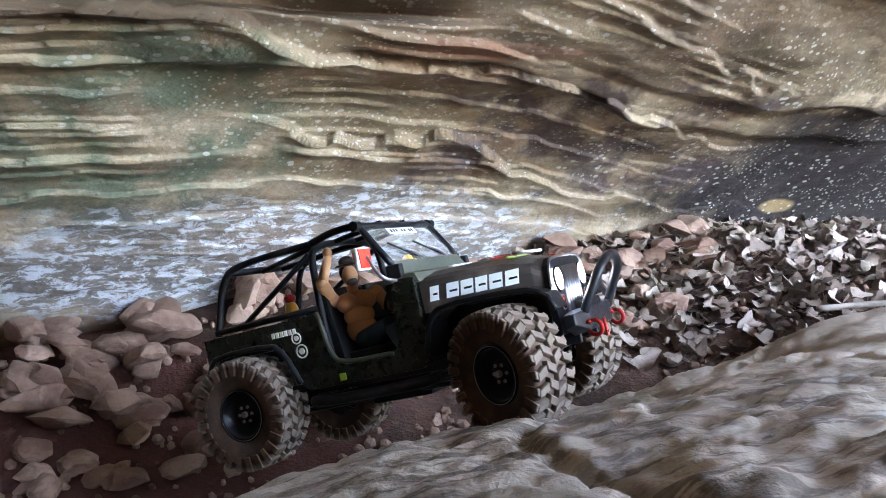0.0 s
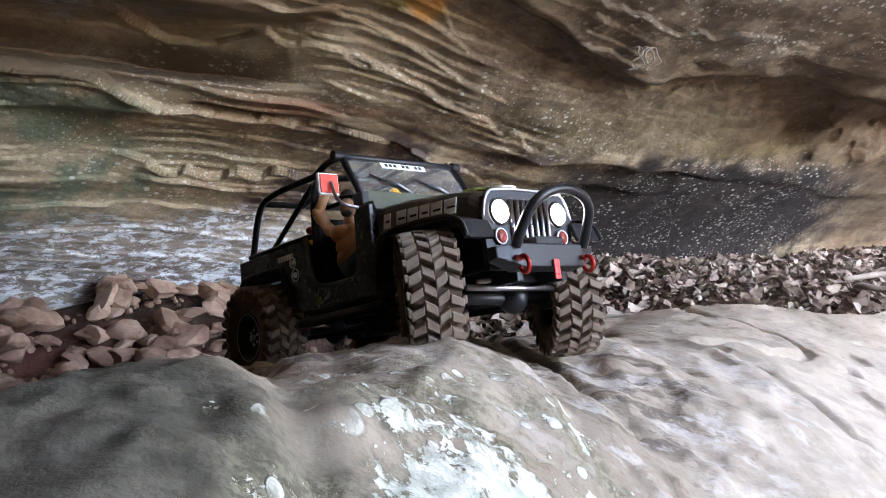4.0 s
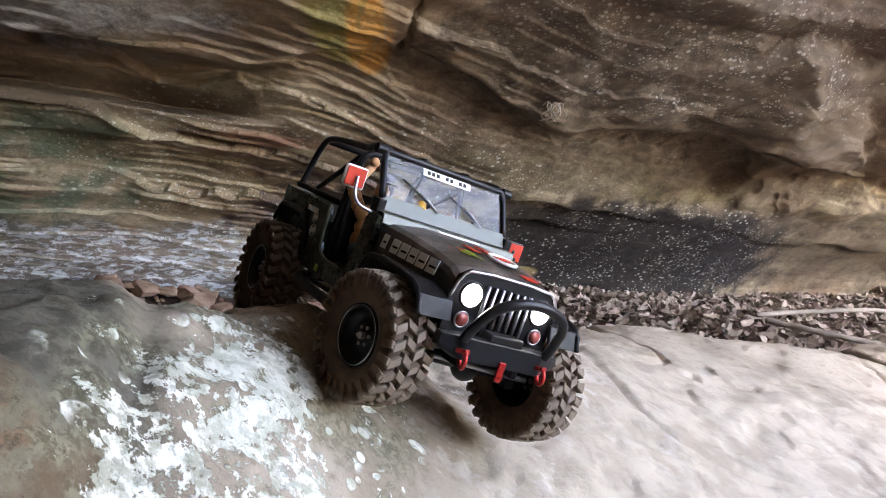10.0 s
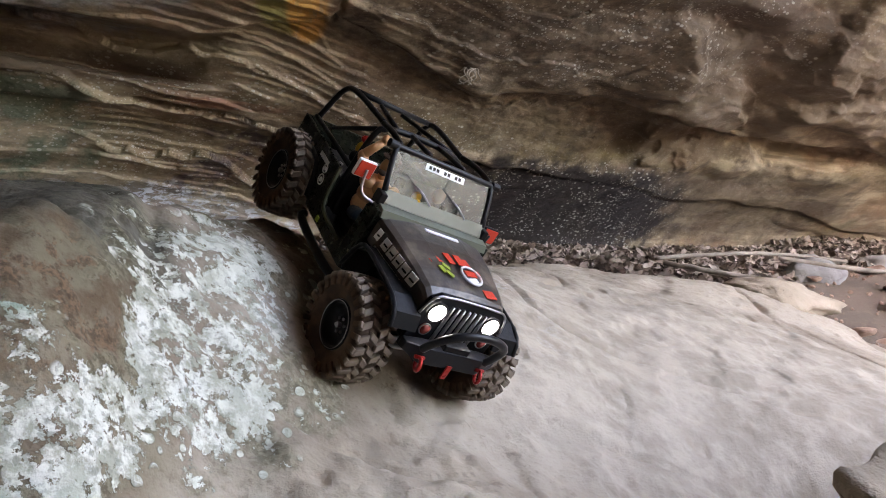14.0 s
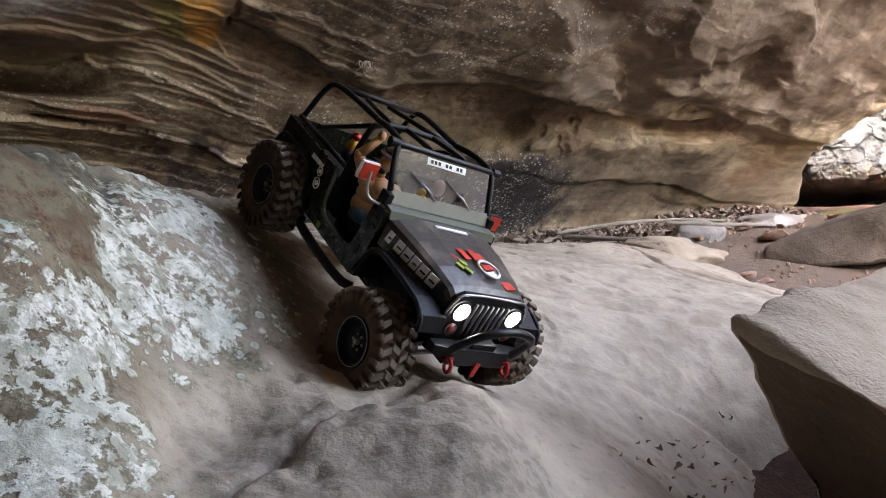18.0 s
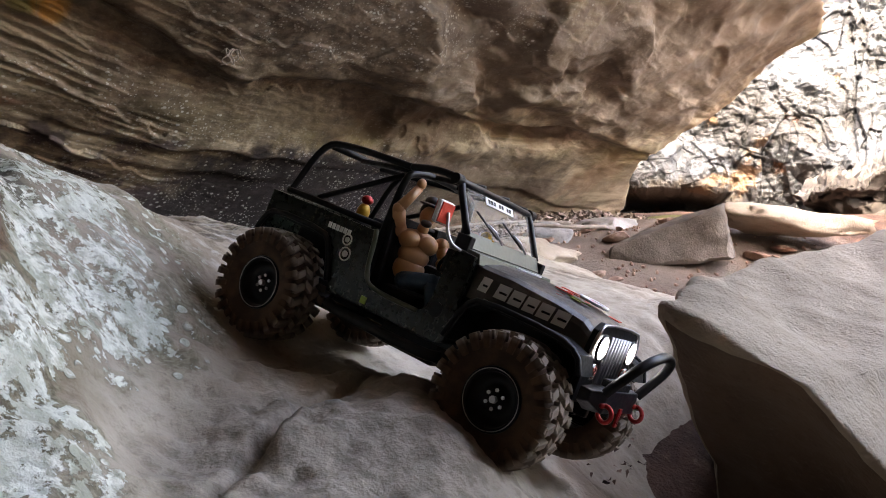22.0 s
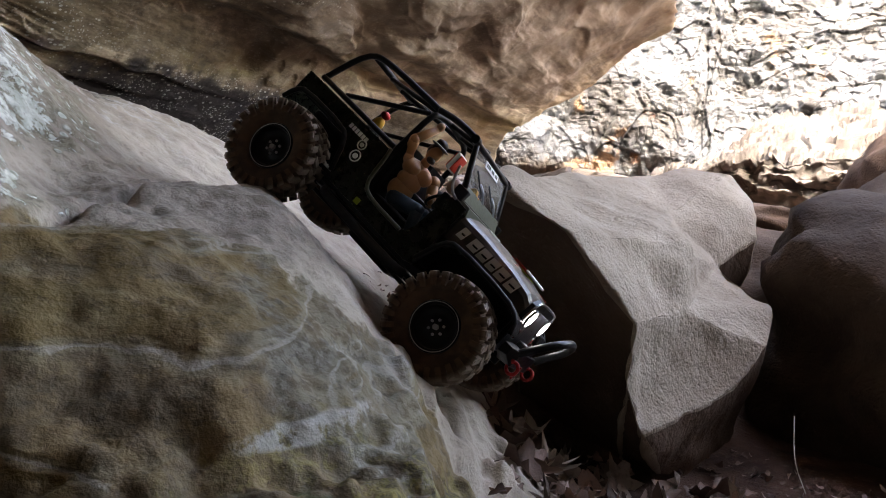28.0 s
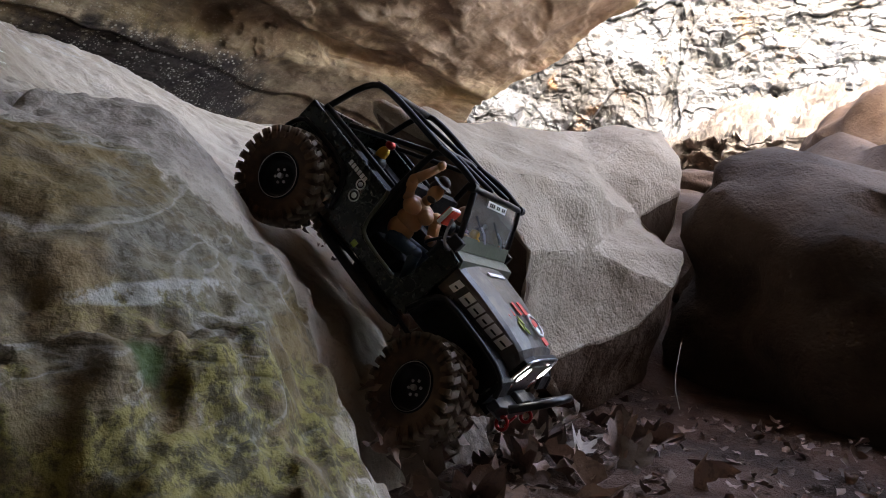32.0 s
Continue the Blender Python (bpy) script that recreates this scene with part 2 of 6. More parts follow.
def slab_rock():
    """The boulder that is driven over: smooth tan sandstone, white lichen on its shoulder, wet mossy lower face."""
    t = Tree("lichen_sandstone")
    p = t.geo
    over = lambda c, mask, amount, paint: t.mix(t.math("MULTIPLY", mask, amount), c, paint)
    big, mid = t.noise(p, 3.5, 5, 0.6), t.noise(p, 14.0, 6, 0.65)
    fleck, grain = t.noise(p, 46.0, 5, 0.7), t.noise(p, 150.0, 4, 0.7)
    c = t.mix(t.ramp(big, 0.38, 0.62), (0.27, 0.215, 0.162), (0.45, 0.375, 0.295))
    c = over(c, t.ramp(mid, 0.5, 0.68), 0.5, (0.34, 0.275, 0.21))
    c = over(c, t.ramp(fleck, 0.56, 0.66), 0.35, (0.13, 0.1, 0.076))
    c = over(c, t.ramp(grain, 0.55, 0.75), 0.35, (0.1, 0.08, 0.065))
    c = over(c, t.blob((1.05, 0.42, 0.25), (0.6, 0.55, 0.3), 0.5), 0.65, t.mix(t.ramp(mid, 0.4, 0.6), (0.36, 0.3, 0.235), (0.5, 0.425, 0.34)))
    # mud streaks dragged over the top by the wheels
    drag = t.noise(t.scaled(p, (2.2, 7.5, 3.0)), 4.5, 7, 0.7, 0.6)
    top = t.math("MAXIMUM", t.blob((0.22, 0.5, 0.38), (0.38, 0.3, 0.2), 0.6), t.blob((-0.15, 0.2, 0.4), (0.36, 0.28, 0.25), 0.6))
    mud = t.math("MULTIPLY", top, t.ramp(drag, 0.47, 0.57))
    c = over(c, mud, 0.7, (0.07, 0.052, 0.043))
    scuff = t.math("MULTIPLY", t.blob((0.45, 0.40, 0.4), (0.35, 0.28, 0.2), 0.6), t.ramp(t.noise(t.scaled(p, (3, 5, 3)), 5.0, 6, 0.7), 0.52, 0.6))
    c = over(c, scuff, 0.6, (0.5, 0.45, 0.4))
    # grey-green weathered crest with shade painted into its dark tone, bare reddish strip
    c = over(c, t.blob((-0.03, -0.09, 0.48), (0.25, 0.22, 0.25), 0.4), 0.9, t.mix(t.ramp(fleck, 0.42, 0.6), (0.042, 0.041, 0.031), (0.105, 0.098, 0.076)))
    c = over(c, t.blob((0.12, -0.30, 0.4), (0.17, 0.17, 0.22), 0.5), 0.75, t.mix(t.ramp(mid, 0.42, 0.58), (0.13, 0.082, 0.045), (0.21, 0.175, 0.115)))
    bare = t.blob((0.198, -0.29, 0.42), (0.02, 0.09, 0.12), 0.9)
    c = over(c, bare, 0.6, t.mix(t.ramp(fleck, 0.4, 0.6), (0.17, 0.11, 0.08), (0.32, 0.22, 0.165)))
    rusty = t.math("MULTIPLY", t.blob((0.15, -0.26, 0.45), (0.09, 0.1, 0.08), 0.6), t.ramp(t.noise(p, 34.0, 6, 0.72), 0.47, 0.56))
    c = over(c, rusty, 0.8, t.mix(t.ramp(grain, 0.4, 0.6), (0.07, 0.045, 0.028), (0.2, 0.12, 0.07)))
    # the lower hump and its wet mossy face
    c = over(c, t.blob((0.43, -0.33, 0.2), (0.2, 0.13, 0.12), 0.6), 0.75, t.mix(t.ramp(fleck, 0.4, 0.58), (0.13, 0.105, 0.084), (0.26, 0.215, 0.175)))
    lower = t.ramp(t.blob((0.28, -0.65, 0.08), (0.42, 0.26, 0.27), 0.25), 0.42, 0.6)
    c = over(c, lower, 0.9, t.mix(t.ramp(mid, 0.42, 0.58), (0.075, 0.048, 0.017), (0.185, 0.12, 0.047)))
    c = over(c, t.math("MULTIPLY", lower, t.ramp(t.noise(p, 7.0, 5), 0.5, 0.6)), 0.4, t.mix(t.ramp(fleck, 0.4, 0.6), (0.06, 0.056, 0.024), (0.15, 0.135, 0.07)))
    c = over(c, t.math("MULTIPLY", lower, t.ramp(t.noise(p, 5.0, 4), 0.56, 0.64)), 0.7, (0.13, 0.065, 0.02))
    c = over(c, t.blob((0.46, -0.56, 0.12), (0.11, 0.13, 0.13), 0.7), 0.6, t.mix(t.ramp(t.noise(p, 90.0, 4, 0.7), 0.42, 0.58), (0.06, 0.057, 0.042), (0.18, 0.168, 0.135)))
    # wavy seams: pale mineral bands between ochre ones
    wave = t.noise(t.scaled(p, (1.0, 1.0, 3.2)), 4.2, 4, 0.5, 0.5)
    seam = t.math("ABSOLUTE", t.math("SUBTRACT", wave, 0.5))
    low_face = t.math("MULTIPLY", lower, t.ramp(t.noise(p, 30.0, 6, 0.7), 0.34, 0.52))
    c = over(c, t.math("MULTIPLY", low_face, t.ramp(seam, 0.07, 0.03)), 0.5, t.mix(t.ramp(mid, 0.4, 0.6), (0.125, 0.105, 0.06), (0.2, 0.165, 0.105)))
    c = over(c, t.math("MULTIPLY", low_face, t.ramp(seam, 0.022, 0.006)), 0.5, (0.32, 0.29, 0.25))
    c = over(c, t.math("MULTIPLY", low_face, t.ramp(t.math("ABSOLUTE", t.math("SUBTRACT", wave, 0.6)), 0.05, 0.015)), 0.7, (0.13, 0.085, 0.025))
    c = over(c, t.math("MULTIPLY", lower, t.ramp(t.noise(t.scaled(p, (1, 1, 2.5)), 60.0, 4, 0.6), 0.58, 0.63)), 0.35, (0.018, 0.014, 0.009))
    green = t.math("MULTIPLY", t.blob((0.36, -0.75, -0.04), (0.36, 0.19, 0.13), 0.45), t.ramp(t.noise(p, 11.0, 7, 0.75), 0.45, 0.54))
    c = over(c, green, 0.7, t.mix(t.ramp(t.noise(p, 75.0, 5, 0.7), 0.42, 0.58), (0.045, 0.04, 0.011), (0.25, 0.21, 0.055)))
    tuft = t.blob((0.366, -0.695, 0.03), (0.03, 0.03, 0.025), 0.7)
    c = over(c, tuft, 0.9, (0.03, 0.06, 0.008))
    vein = t.blob((0.40, -0.63, 0.072), (0.09, 0.06, 0.009), 0.35)
    c = over(c, t.math("MULTIPLY", vein, t.ramp(fleck, 0.4, 0.55)), 0.7, (0.4, 0.38, 0.34))
    earth = t.blob((1.3, -0.62, -0.22), (0.62, 0.46, 0.2), 0.35)
    c = over(c, earth, 0.85, t.mix(t.ramp(fleck, 0.42, 0.58), (0.09, 0.066, 0.05), (0.24, 0.18, 0.14)))
    # lichen: crusts with sharp edges
    area = t.math("MAXIMUM", t.blob((0.245, -0.08, 0.4), (0.085, 0.22, 0.2), 0.4), t.blob((0.12, -0.345, 0.40), (0.12, 0.105, 0.14), 0.5))
    area = t.math("MAXIMUM", area, t.math("MULTIPLY", t.blob((0.19, -0.39, 0.32), (0.12, 0.10, 0.14), 0.6), 0.9))
    area = t.math("MAXIMUM", area, t.math("MULTIPLY", t.blob((0.0, -0.42, 0.3), (0.2, 0.1, 0.2), 0.6), 0.7))
    area = t.math("MAXIMUM", area, t.math("MULTIPLY", t.blob((0.27, 0.0, 0.4), (0.18, 0.33, 0.2), 0.5), 0.55))
    area = t.math("SUBTRACT", area, t.math("MULTIPLY", bare, 0.42))
    area = t.math("SUBTRACT", area, t.math("MULTIPLY", t.blob((0.085, -0.2, 0.53), (0.11, 0.085, 0.07), 0.5), 0.45))
    area = t.math("SUBTRACT", area, t.math("MULTIPLY", t.blob((0.175, -0.235, 0.44), (0.03, 0.06, 0.06), 0.6), 0.4))
    area = t.math("MAXIMUM", area, t.math("MULTIPLY", t.blob((0.20, -0.285, 0.345), (0.055, 0.07, 0.06), 0.5), 0.95))
    area = t.math("MAXIMUM", area, t.math("MULTIPLY", t.blob((0.165, -0.32, 0.39), (0.07, 0.06, 0.06), 0.5), 0.9))
    area = t.math("MAXIMUM", area, 0.0)
    crust = t.math("MULTIPLY", t.ramp(area, 0.2, 0.6), t.ramp(t.noise(p, 12.0, 5, 0.65), 0.4, 0.56))
    c = over(c, crust, 0.65, t.mix(t.ramp(t.noise(p, 120.0, 4, 0.7), 0.42, 0.58), (0.085, 0.078, 0.045), (0.26, 0.24, 0.165)))
    patch = t.math("ADD", t.math("MULTIPLY", t.noise(p, 24.0, 6, 0.7, 0.25), 0.55), t.math("MULTIPLY", t.noise(p, 85.0, 6, 0.72), 0.45))
    lich = t.ramp(t.math("ADD", t.math("MULTIPLY", area, 0.21), patch), 0.676, 0.692)
    speck = t.math("MULTIPLY", t.ramp(t.cells(p, 40.0), 0.26, 0.22), t.math("MULTIPLY", t.ramp(area, 0.25, 0.5), t.ramp(t.noise(p, 10.0, 2), 0.44, 0.48)))
    spot = t.math("MULTIPLY", t.ramp(t.cells(p, 19.0), 0.25, 0.21), t.math("MULTIPLY", t.ramp(area, 0.12, 0.35), t.ramp(t.noise(p, 6.0, 2), 0.48, 0.52)))
    lich = t.math("MAXIMUM", lich, t.math("MAXIMUM", speck, t.math("MULTIPLY", spot, t.ramp(fleck, 0.36, 0.42))))
    lc = t.mix(t.ramp(fleck, 0.4, 0.6), (0.37, 0.36, 0.28), (0.74, 0.73, 0.65))
    lc = t.mix(t.math("MULTIPLY", t.ramp(t.noise(p, 110.0, 3), 0.54, 0.62), 0.6), lc, (0.22, 0.22, 0.17))
    lc = t.mix(t.math("MULTIPLY", t.ramp(t.noise(p, 6.0, 3), 0.5, 0.6), 0.5), lc, (0.5, 0.51, 0.43))
    lc = t.mix(t.math("MULTIPLY", t.blob((0.115, -0.262, 0.46), (0.04, 0.04, 0.05), 0.6), 0.6), lc, (0.3, 0.46, 0.37))
    c = t.mix(lich, c, lc)
    h = t.math("ADD", t.math("ADD", t.math("MULTIPLY", mid, 0.8), t.math("MULTIPLY", grain, 0.14)), t.math("ADD", t.math("MULTIPLY", lich, 0.22), t.math("MULTIPLY", fleck, 0.3)))
    n = t.bump(t.math("ADD", h, t.math("MULTIPLY", t.math("MULTIPLY", lower, t.ramp(seam, 0.0, 0.08)), 0.2)), 0.8, 0.011)
    r = t.math("SUBTRACT", t.ramp(mid, 0.3, 0.7, 0.78, 0.95), t.math("MULTIPLY", lower, 0.08))
    return t.done(c, r, 0.0, n, 0.22)


def boulder_rock(name, dark, light, scale=10.0, rough=0.85, bump=0.012):
    """Plain pitted sandstone of loose boulders and stones."""
    t = Tree(name)
    p = t.geo
    a, b, g = t.noise(p, scale * 0.4, 5), t.noise(p, scale * 2.2, 6, 0.68), t.noise(p, scale * 14, 3, 0.65)
    info = t.nt.nodes.new("ShaderNodeObjectInfo").outputs["Random"]
    c = t.mix(t.ramp(a, 0.36, 0.64), dark, light)
    c = t.mix(t.ramp(b, 0.5, 0.75, 0.0, 0.4), c, tuple(v * 0.55 for v in dark))
    c = t.mix(t.math("MULTIPLY", info, 0.4), c, tuple(0.35 * d + 0.35 * l for d, l in zip(dark, light)))
    pits = t.ramp(t.cells(p, scale * 9), 0.05, 0.3)
    h = t.math("ADD", t.math("ADD", b, t.math("MULTIPLY", g, 0.3)), t.math("MULTIPLY", pits, 0.14))
    return t.done(c, t.ramp(b, 0.3, 0.7, rough * 0.9, min(1.0, rough * 1.1)), 0.0, t.bump(h, 0.8, bump), 0.15)


MOSS_AT = (3.4, 2.3, 0.35)


def soil():
    t = Tree("leafy_soil")
    p = t.geo
    a, b, g = t.noise(p, 5, 5), t.noise(p, 38, 6, 0.7), t.noise(p, 170, 3)
    c = t.mix(t.ramp(a, 0.38, 0.62), (0.05, 0.03, 0.022), (0.11, 0.062, 0.045))
    c = t.mix(t.ramp(b, 0.52, 0.72, 0.0, 0.7), c, (0.17, 0.115, 0.085))
    red = t.blob((-0.75, 0.95, 0.1), (0.7, 0.5, 0.3), 0.5)
    c = t.mix(t.math("MULTIPLY", red, 0.6), c, (0.13, 0.045, 0.036))
    pale = t.blob((2.6, 1.7, 0.3), (1.0, 0.8, 0.5), 0.6)
    c = t.mix(t.math("MULTIPLY", pale, 0.5), c, (0.25, 0.2, 0.16))
    c = t.mix(t.math("MULTIPLY", t.blob(MOSS_AT, (0.3, 0.16, 0.2), 0.8), 0.75), c, (0.15, 0.16, 0.035))
    return t.done(c, 0.95, 0.0, t.bump(t.math("ADD", b, t.math("MULTIPLY", g, 0.4)), 0.9, 0.012), 0.2)


def leaf_mat(name, a, b):
    t = Tree(name)
    isl = t.nt.nodes.new("ShaderNodeNewGeometry").outputs["Random Per Island"]
    info = t.nt.nodes.new("ShaderNodeObjectInfo").outputs["Random"]
    r = t.math("FRACT", t.math("ADD", isl, info))
    c = t.mix(r, a, b)
    c = t.mix(t.ramp(t.noise(t.geo, 90, 4), 0.5, 0.7, 0.0, 0.5), c, tuple(v * 0.5 for v in a))
    return t.done(c, 0.7, 0.0, t.bump(t.noise(t.geo, 240, 3), 0.5, 0.002), 0.4)


def cliff_rock():
    """Open cliff in daylight: pale sandstone with rust, grey weathering and yellow-green moss."""
    t = Tree("pale_cliff")
    p = t.geo
    a, b = t.noise(p, 1.6, 6, 0.65), t.noise(t.scaled(p, (1, 1, 1.8)), 9.0, 7, 0.72)
    c = t.mix(t.ramp(a, 0.38, 0.56), (0.045, 0.048, 0.05), (0.068, 0.079, 0.089))
    c = t.mix(t.ramp(b, 0.52, 0.64, 0.0, 0.6), c, (0.036, 0.034, 0.031))
    c = t.mix(t.math("MULTIPLY", t.ramp(t.noise(p, 2.1, 4), 0.6, 0.68), 0.5), c, (0.25, 0.15, 0.075))
    c = t.mix(t.math("MULTIPLY", t.blob((5.8, 3.68, 0.95), (0.12, 0.5, 0.36), 0.6), 0.85), c, (0.16, 0.062, 0.022))
    c = t.mix(t.math("MULTIPLY", t.blob((5.2, 4.0, 0.5), (0.5, 0.7, 0.2), 0.6), 0.6), c, (0.05, 0.038, 0.024))
    c = t.mix(t.math("MULTIPLY", t.blob((6.9, 2.55, 1.72), (0.2, 0.35, 0.13), 0.9), t.ramp(t.noise(p, 6, 4), 0.42, 0.55)), c, (0.24, 0.25, 0.05))
    return t.done(c, 0.9, 0.0, t.bump(t.math("ADD", b, t.math("MULTIPLY", t.noise(p, 34.0, 5, 0.7), 0.4)), 0.8, 0.05), 0.2)


WALL, SLAB, SOIL, CLIFF = wall_rock(), slab_rock(), soil(), cliff_rock()
TAN = boulder_rock("tan_sandstone", (0.3, 0.236, 0.174), (0.45, 0.362, 0.275))
# brown stone, darkened so the boulders' deep shade sits in its colour
BROWN = boulder_rock("brown_shaded_sandstone", (0.05, 0.034, 0.025), (0.115, 0.08, 0.06), 7.0, 0.95)
STRAY = boulder_rock("weathered_brown_stone", (0.075, 0.058, 0.045), (0.2, 0.165, 0.135), 8.0, 0.85)
# flank of the split block: brown stone with its shade mixed into the colour
FLANK_SHADE = boulder_rock("shaded_brown_flank", (0.1, 0.064, 0.042), (0.17, 0.115, 0.08), 8.0)
LEDGE = boulder_rock("pale_bedded_stone", (0.05, 0.046, 0.042), (0.1, 0.098, 0.096), 7.0)
GREY = boulder_rock("grey_slab_stone", (0.1925, 0.1755, 0.1619), (0.3672, 0.34, 0.3128), 6.0)
PEBBLE = boulder_rock("rubble_stone", (0.19, 0.11, 0.08), (0.42, 0.285, 0.215), 26.0, 0.85, 0.004)
LEAF = leaf_mat("dry_leaf", (0.08, 0.048, 0.036), (0.34, 0.22, 0.17))
LEAF_PALE = leaf_mat("pale_dry_leaf", (0.1, 0.066, 0.048), (0.42, 0.34, 0.28))
WOOD = boulder_rock("weathered_wood", (0.1851, 0.1511, 0.1239), (0.3376, 0.29, 0.2424), 20.0, 0.85, 0.004)


# ---- shape helpers ----
def lattice(ix, iy, iz, seed):
    with np.errstate(over="ignore"):
        h = (ix.astype(np.int64) * 374761393 + iy.astype(np.int64) * 668265263 + iz.astype(np.int64) * 2147483647 + seed * 974634777) & 0xFFFFFFFF
        h = ((h ^ (h >> 13)) * 1274126177) & 0xFFFFFFFF
        h = ((h ^ (h >> 16)) * 2246822519) & 0xFFFFFFFF
    return ((h ^ (h >> 15)) & 0xFFFFFF) / float(0x7FFFFF) - 1.0


def vnoise(x, y, z, seed=0):
    """Smooth noise, -1 to 1, on arrays."""
    x, y, z = np.broadcast_arrays(np.asarray(x, float), np.asarray(y, float), np.asarray(z, float))
    fx, fy, fz = np.floor(x), np.floor(y), np.floor(z)
    u, v, w = x - fx, y - fy, z - fz
    u, v, w = (q * q * q * (q * (q * 6 - 15) + 10) for q in (u, v, w))
    total = 0.0
    for a in (0, 1):
        for b in (0, 1):
            for c in (0, 1):
                total = total + lattice(fx + a, fy + b, fz + c, seed) * (u if a else 1 - u) * (v if b else 1 - v) * (w if c else 1 - w)
    return total


def fbm(x, y, z, octaves=4, gain=0.5, seed=0):
    total, amp = 0.0, 1.0
    for i in range(octaves):
        f = 2.03 ** i
        total = total + amp * vnoise(x * f, y * f, z * f, seed + i)
        amp *= gain
    return total


def smooth(x, a, b):
    q = np.clip((np.asarray(x, float) - a) / (b - a), 0, 1)
    return q * q * (3 - 2 * q)


def grid_mesh(name, X, Y, Z, flip=False):
    """A mesh over a rectangular net of places."""
    r, c = X.shape
    co = np.stack([X, Y, Z], -1).reshape(-1, 3)
    i = np.arange(r * c).reshape(r, c)
    q = np.stack([i[:-1, :-1], i[:-1, 1:], i[1:, 1:], i[1:, :-1]], -1).reshape(-1, 4)
    if flip:
        q = q[:, ::-1]
    me = bpy.data.meshes.new(name)
    me.vertices.add(len(co))
    me.vertices.foreach_set("co", co.ravel())
    me.loops.add(q.size)
    me.loops.foreach_set("vertex_index", q.ravel())
    me.polygons.add(len(q))
    me.polygons.foreach_set("loop_start", np.arange(0, q.size, 4))
    me.polygons.foreach_set("use_smooth", np.ones(len(q), bool))
    me.update(calc_edges=True)
    me.validate()
    return me


def put(name, me, mat, parent=None, label="", category="", group="", kind="", m=None):
    ob = new(name, me)
    if mat is not None and not me.materials:
        me.materials.append(mat)
    if parent is not None:
        ob.parent = parent
    if m is not None:
        ob.matrix_basis = m
    return tagged(ob, label, category, group, kind)


def cubic(xs, vs, q):
    """Smooth curve through (xs, vs), at q; works along the last axis of vs."""
    xs, vs, q = np.asarray(xs, float), np.asarray(vs, float), np.clip(np.asarray(q, float), xs[0], xs[-1])
    d = np.gradient(vs, xs, axis=-1)
    k = np.clip(np.searchsorted(xs, q, side="right") - 1, 0, len(xs) - 2)
    h = xs[k + 1] - xs[k]
    s = (q - xs[k]) / h
    return vs[..., k] * (2 * s**3 - 3 * s**2 + 1) + d[..., k] * h * (s**3 - 2 * s**2 + s) + vs[..., k + 1] * (3 * s**2 - 2 * s**3) + d[..., k + 1] * h * (s**3 - s**2)


# ---- the ground: one sheet of soil and litter, with a hollow at the foot of the boulder ----
def ground_height(x, y):
    z = 0.08 + 0.11 * smooth(y, 1.0, 1.6) + 0.09 * smooth(x, 0.0, 1.2) * smooth(y, 1.0, 1.8) + 0.10 * smooth(x, 1.8, 3.4) * smooth(y, 0.5, 1.5)
    z = z + (-0.20 - z) * smooth(y, 0.35, -0.35) * smooth(x, -1.6, -0.3)
    z = z + 0.07 * smooth(1.60 + 0.42 * x - y, 0.38, 0.05) * smooth(x, 1.3, 0.5)
    return z + 0.018 * fbm(x * 2.5, y * 2.5, 0 * x, 4, 0.5, 5)


def build_ground():
    n = 300
    s = np.linspace(-1, 1, n)
    reach = np.sign(s) * (2.6 * np.abs(s) + 900.0 * np.abs(s) ** 9)
    X, Y = np.meshgrid(reach + 0.8, reach + 0.6)
    put("ground", grid_mesh("ground", X, Y, ground_height(X, Y)), SOIL, label="dark leaf-strewn soil under the rock shelter", category="ground", kind="structure")


# ---- the boulder that is driven over ----
BX = [-1.2, -0.8, -0.4, -0.1, 0.15, 0.25, 0.4, 0.65, 0.9, 1.2, 1.6, 2.1]
BY = [-1.0, -0.75, -0.5, -0.25, 0.0, 0.25, 0.5, 0.8, 1.15]
BZ = [
    [0.030, 0.029, 0.019, -0.021, -0.061, -0.088, -0.132, -0.311, -0.394, -0.396, -0.398, -0.399],
    [0.010, 0.029, 0.027, -0.014, -0.026, -0.014, 0.000, -0.201, -0.310, -0.344, -0.397, -0.399],
    [0.099, 0.139, 0.166, 0.179, 0.189, 0.185, 0.193, -0.016, -0.177, -0.250, -0.296, -0.297],
    [0.170, 0.259, 0.336, 0.426, 0.416, 0.292, 0.236, 0.179, -0.062, -0.286, -0.295, -0.197],
    [0.200, 0.300, 0.399, 0.467, 0.498, 0.439, 0.302, 0.201, 0.082, -0.123, -0.094, 0.003],
    [0.161, 0.221, 0.342, 0.415, 0.450, 0.463, 0.400, 0.312, 0.213, 0.167, 0.146, 0.073],
    [0.051, 0.104, 0.226, 0.342, 0.386, 0.403, 0.401, 0.377, 0.287, 0.235, 0.191, 0.110],
    [0.003, 0.025, 0.076, 0.216, 0.272, 0.295, 0.328, 0.358, 0.325, 0.288, 0.219, 0.117],
    [-0.047, -0.045, -0.008, 0.075, 0.117, 0.134, 0.174, 0.280, 0.328, 0.318, 0.285, 0.147],
]


# the lower hump: swells added on a finer net
HUMP_X, HUMP_Y = [0.3, 0.42, 0.54, 0.66], [-0.2, -0.3, -0.4, -0.5]
HUMP = [
    [-0.013, -0.023, 0.023, -0.030],
    [-0.019, 0.017, 0.016, -0.040],
    [-0.013, -0.015, 0.006, -0.014],
    [-0.006, -0.029, 0.007, 0.013],
]


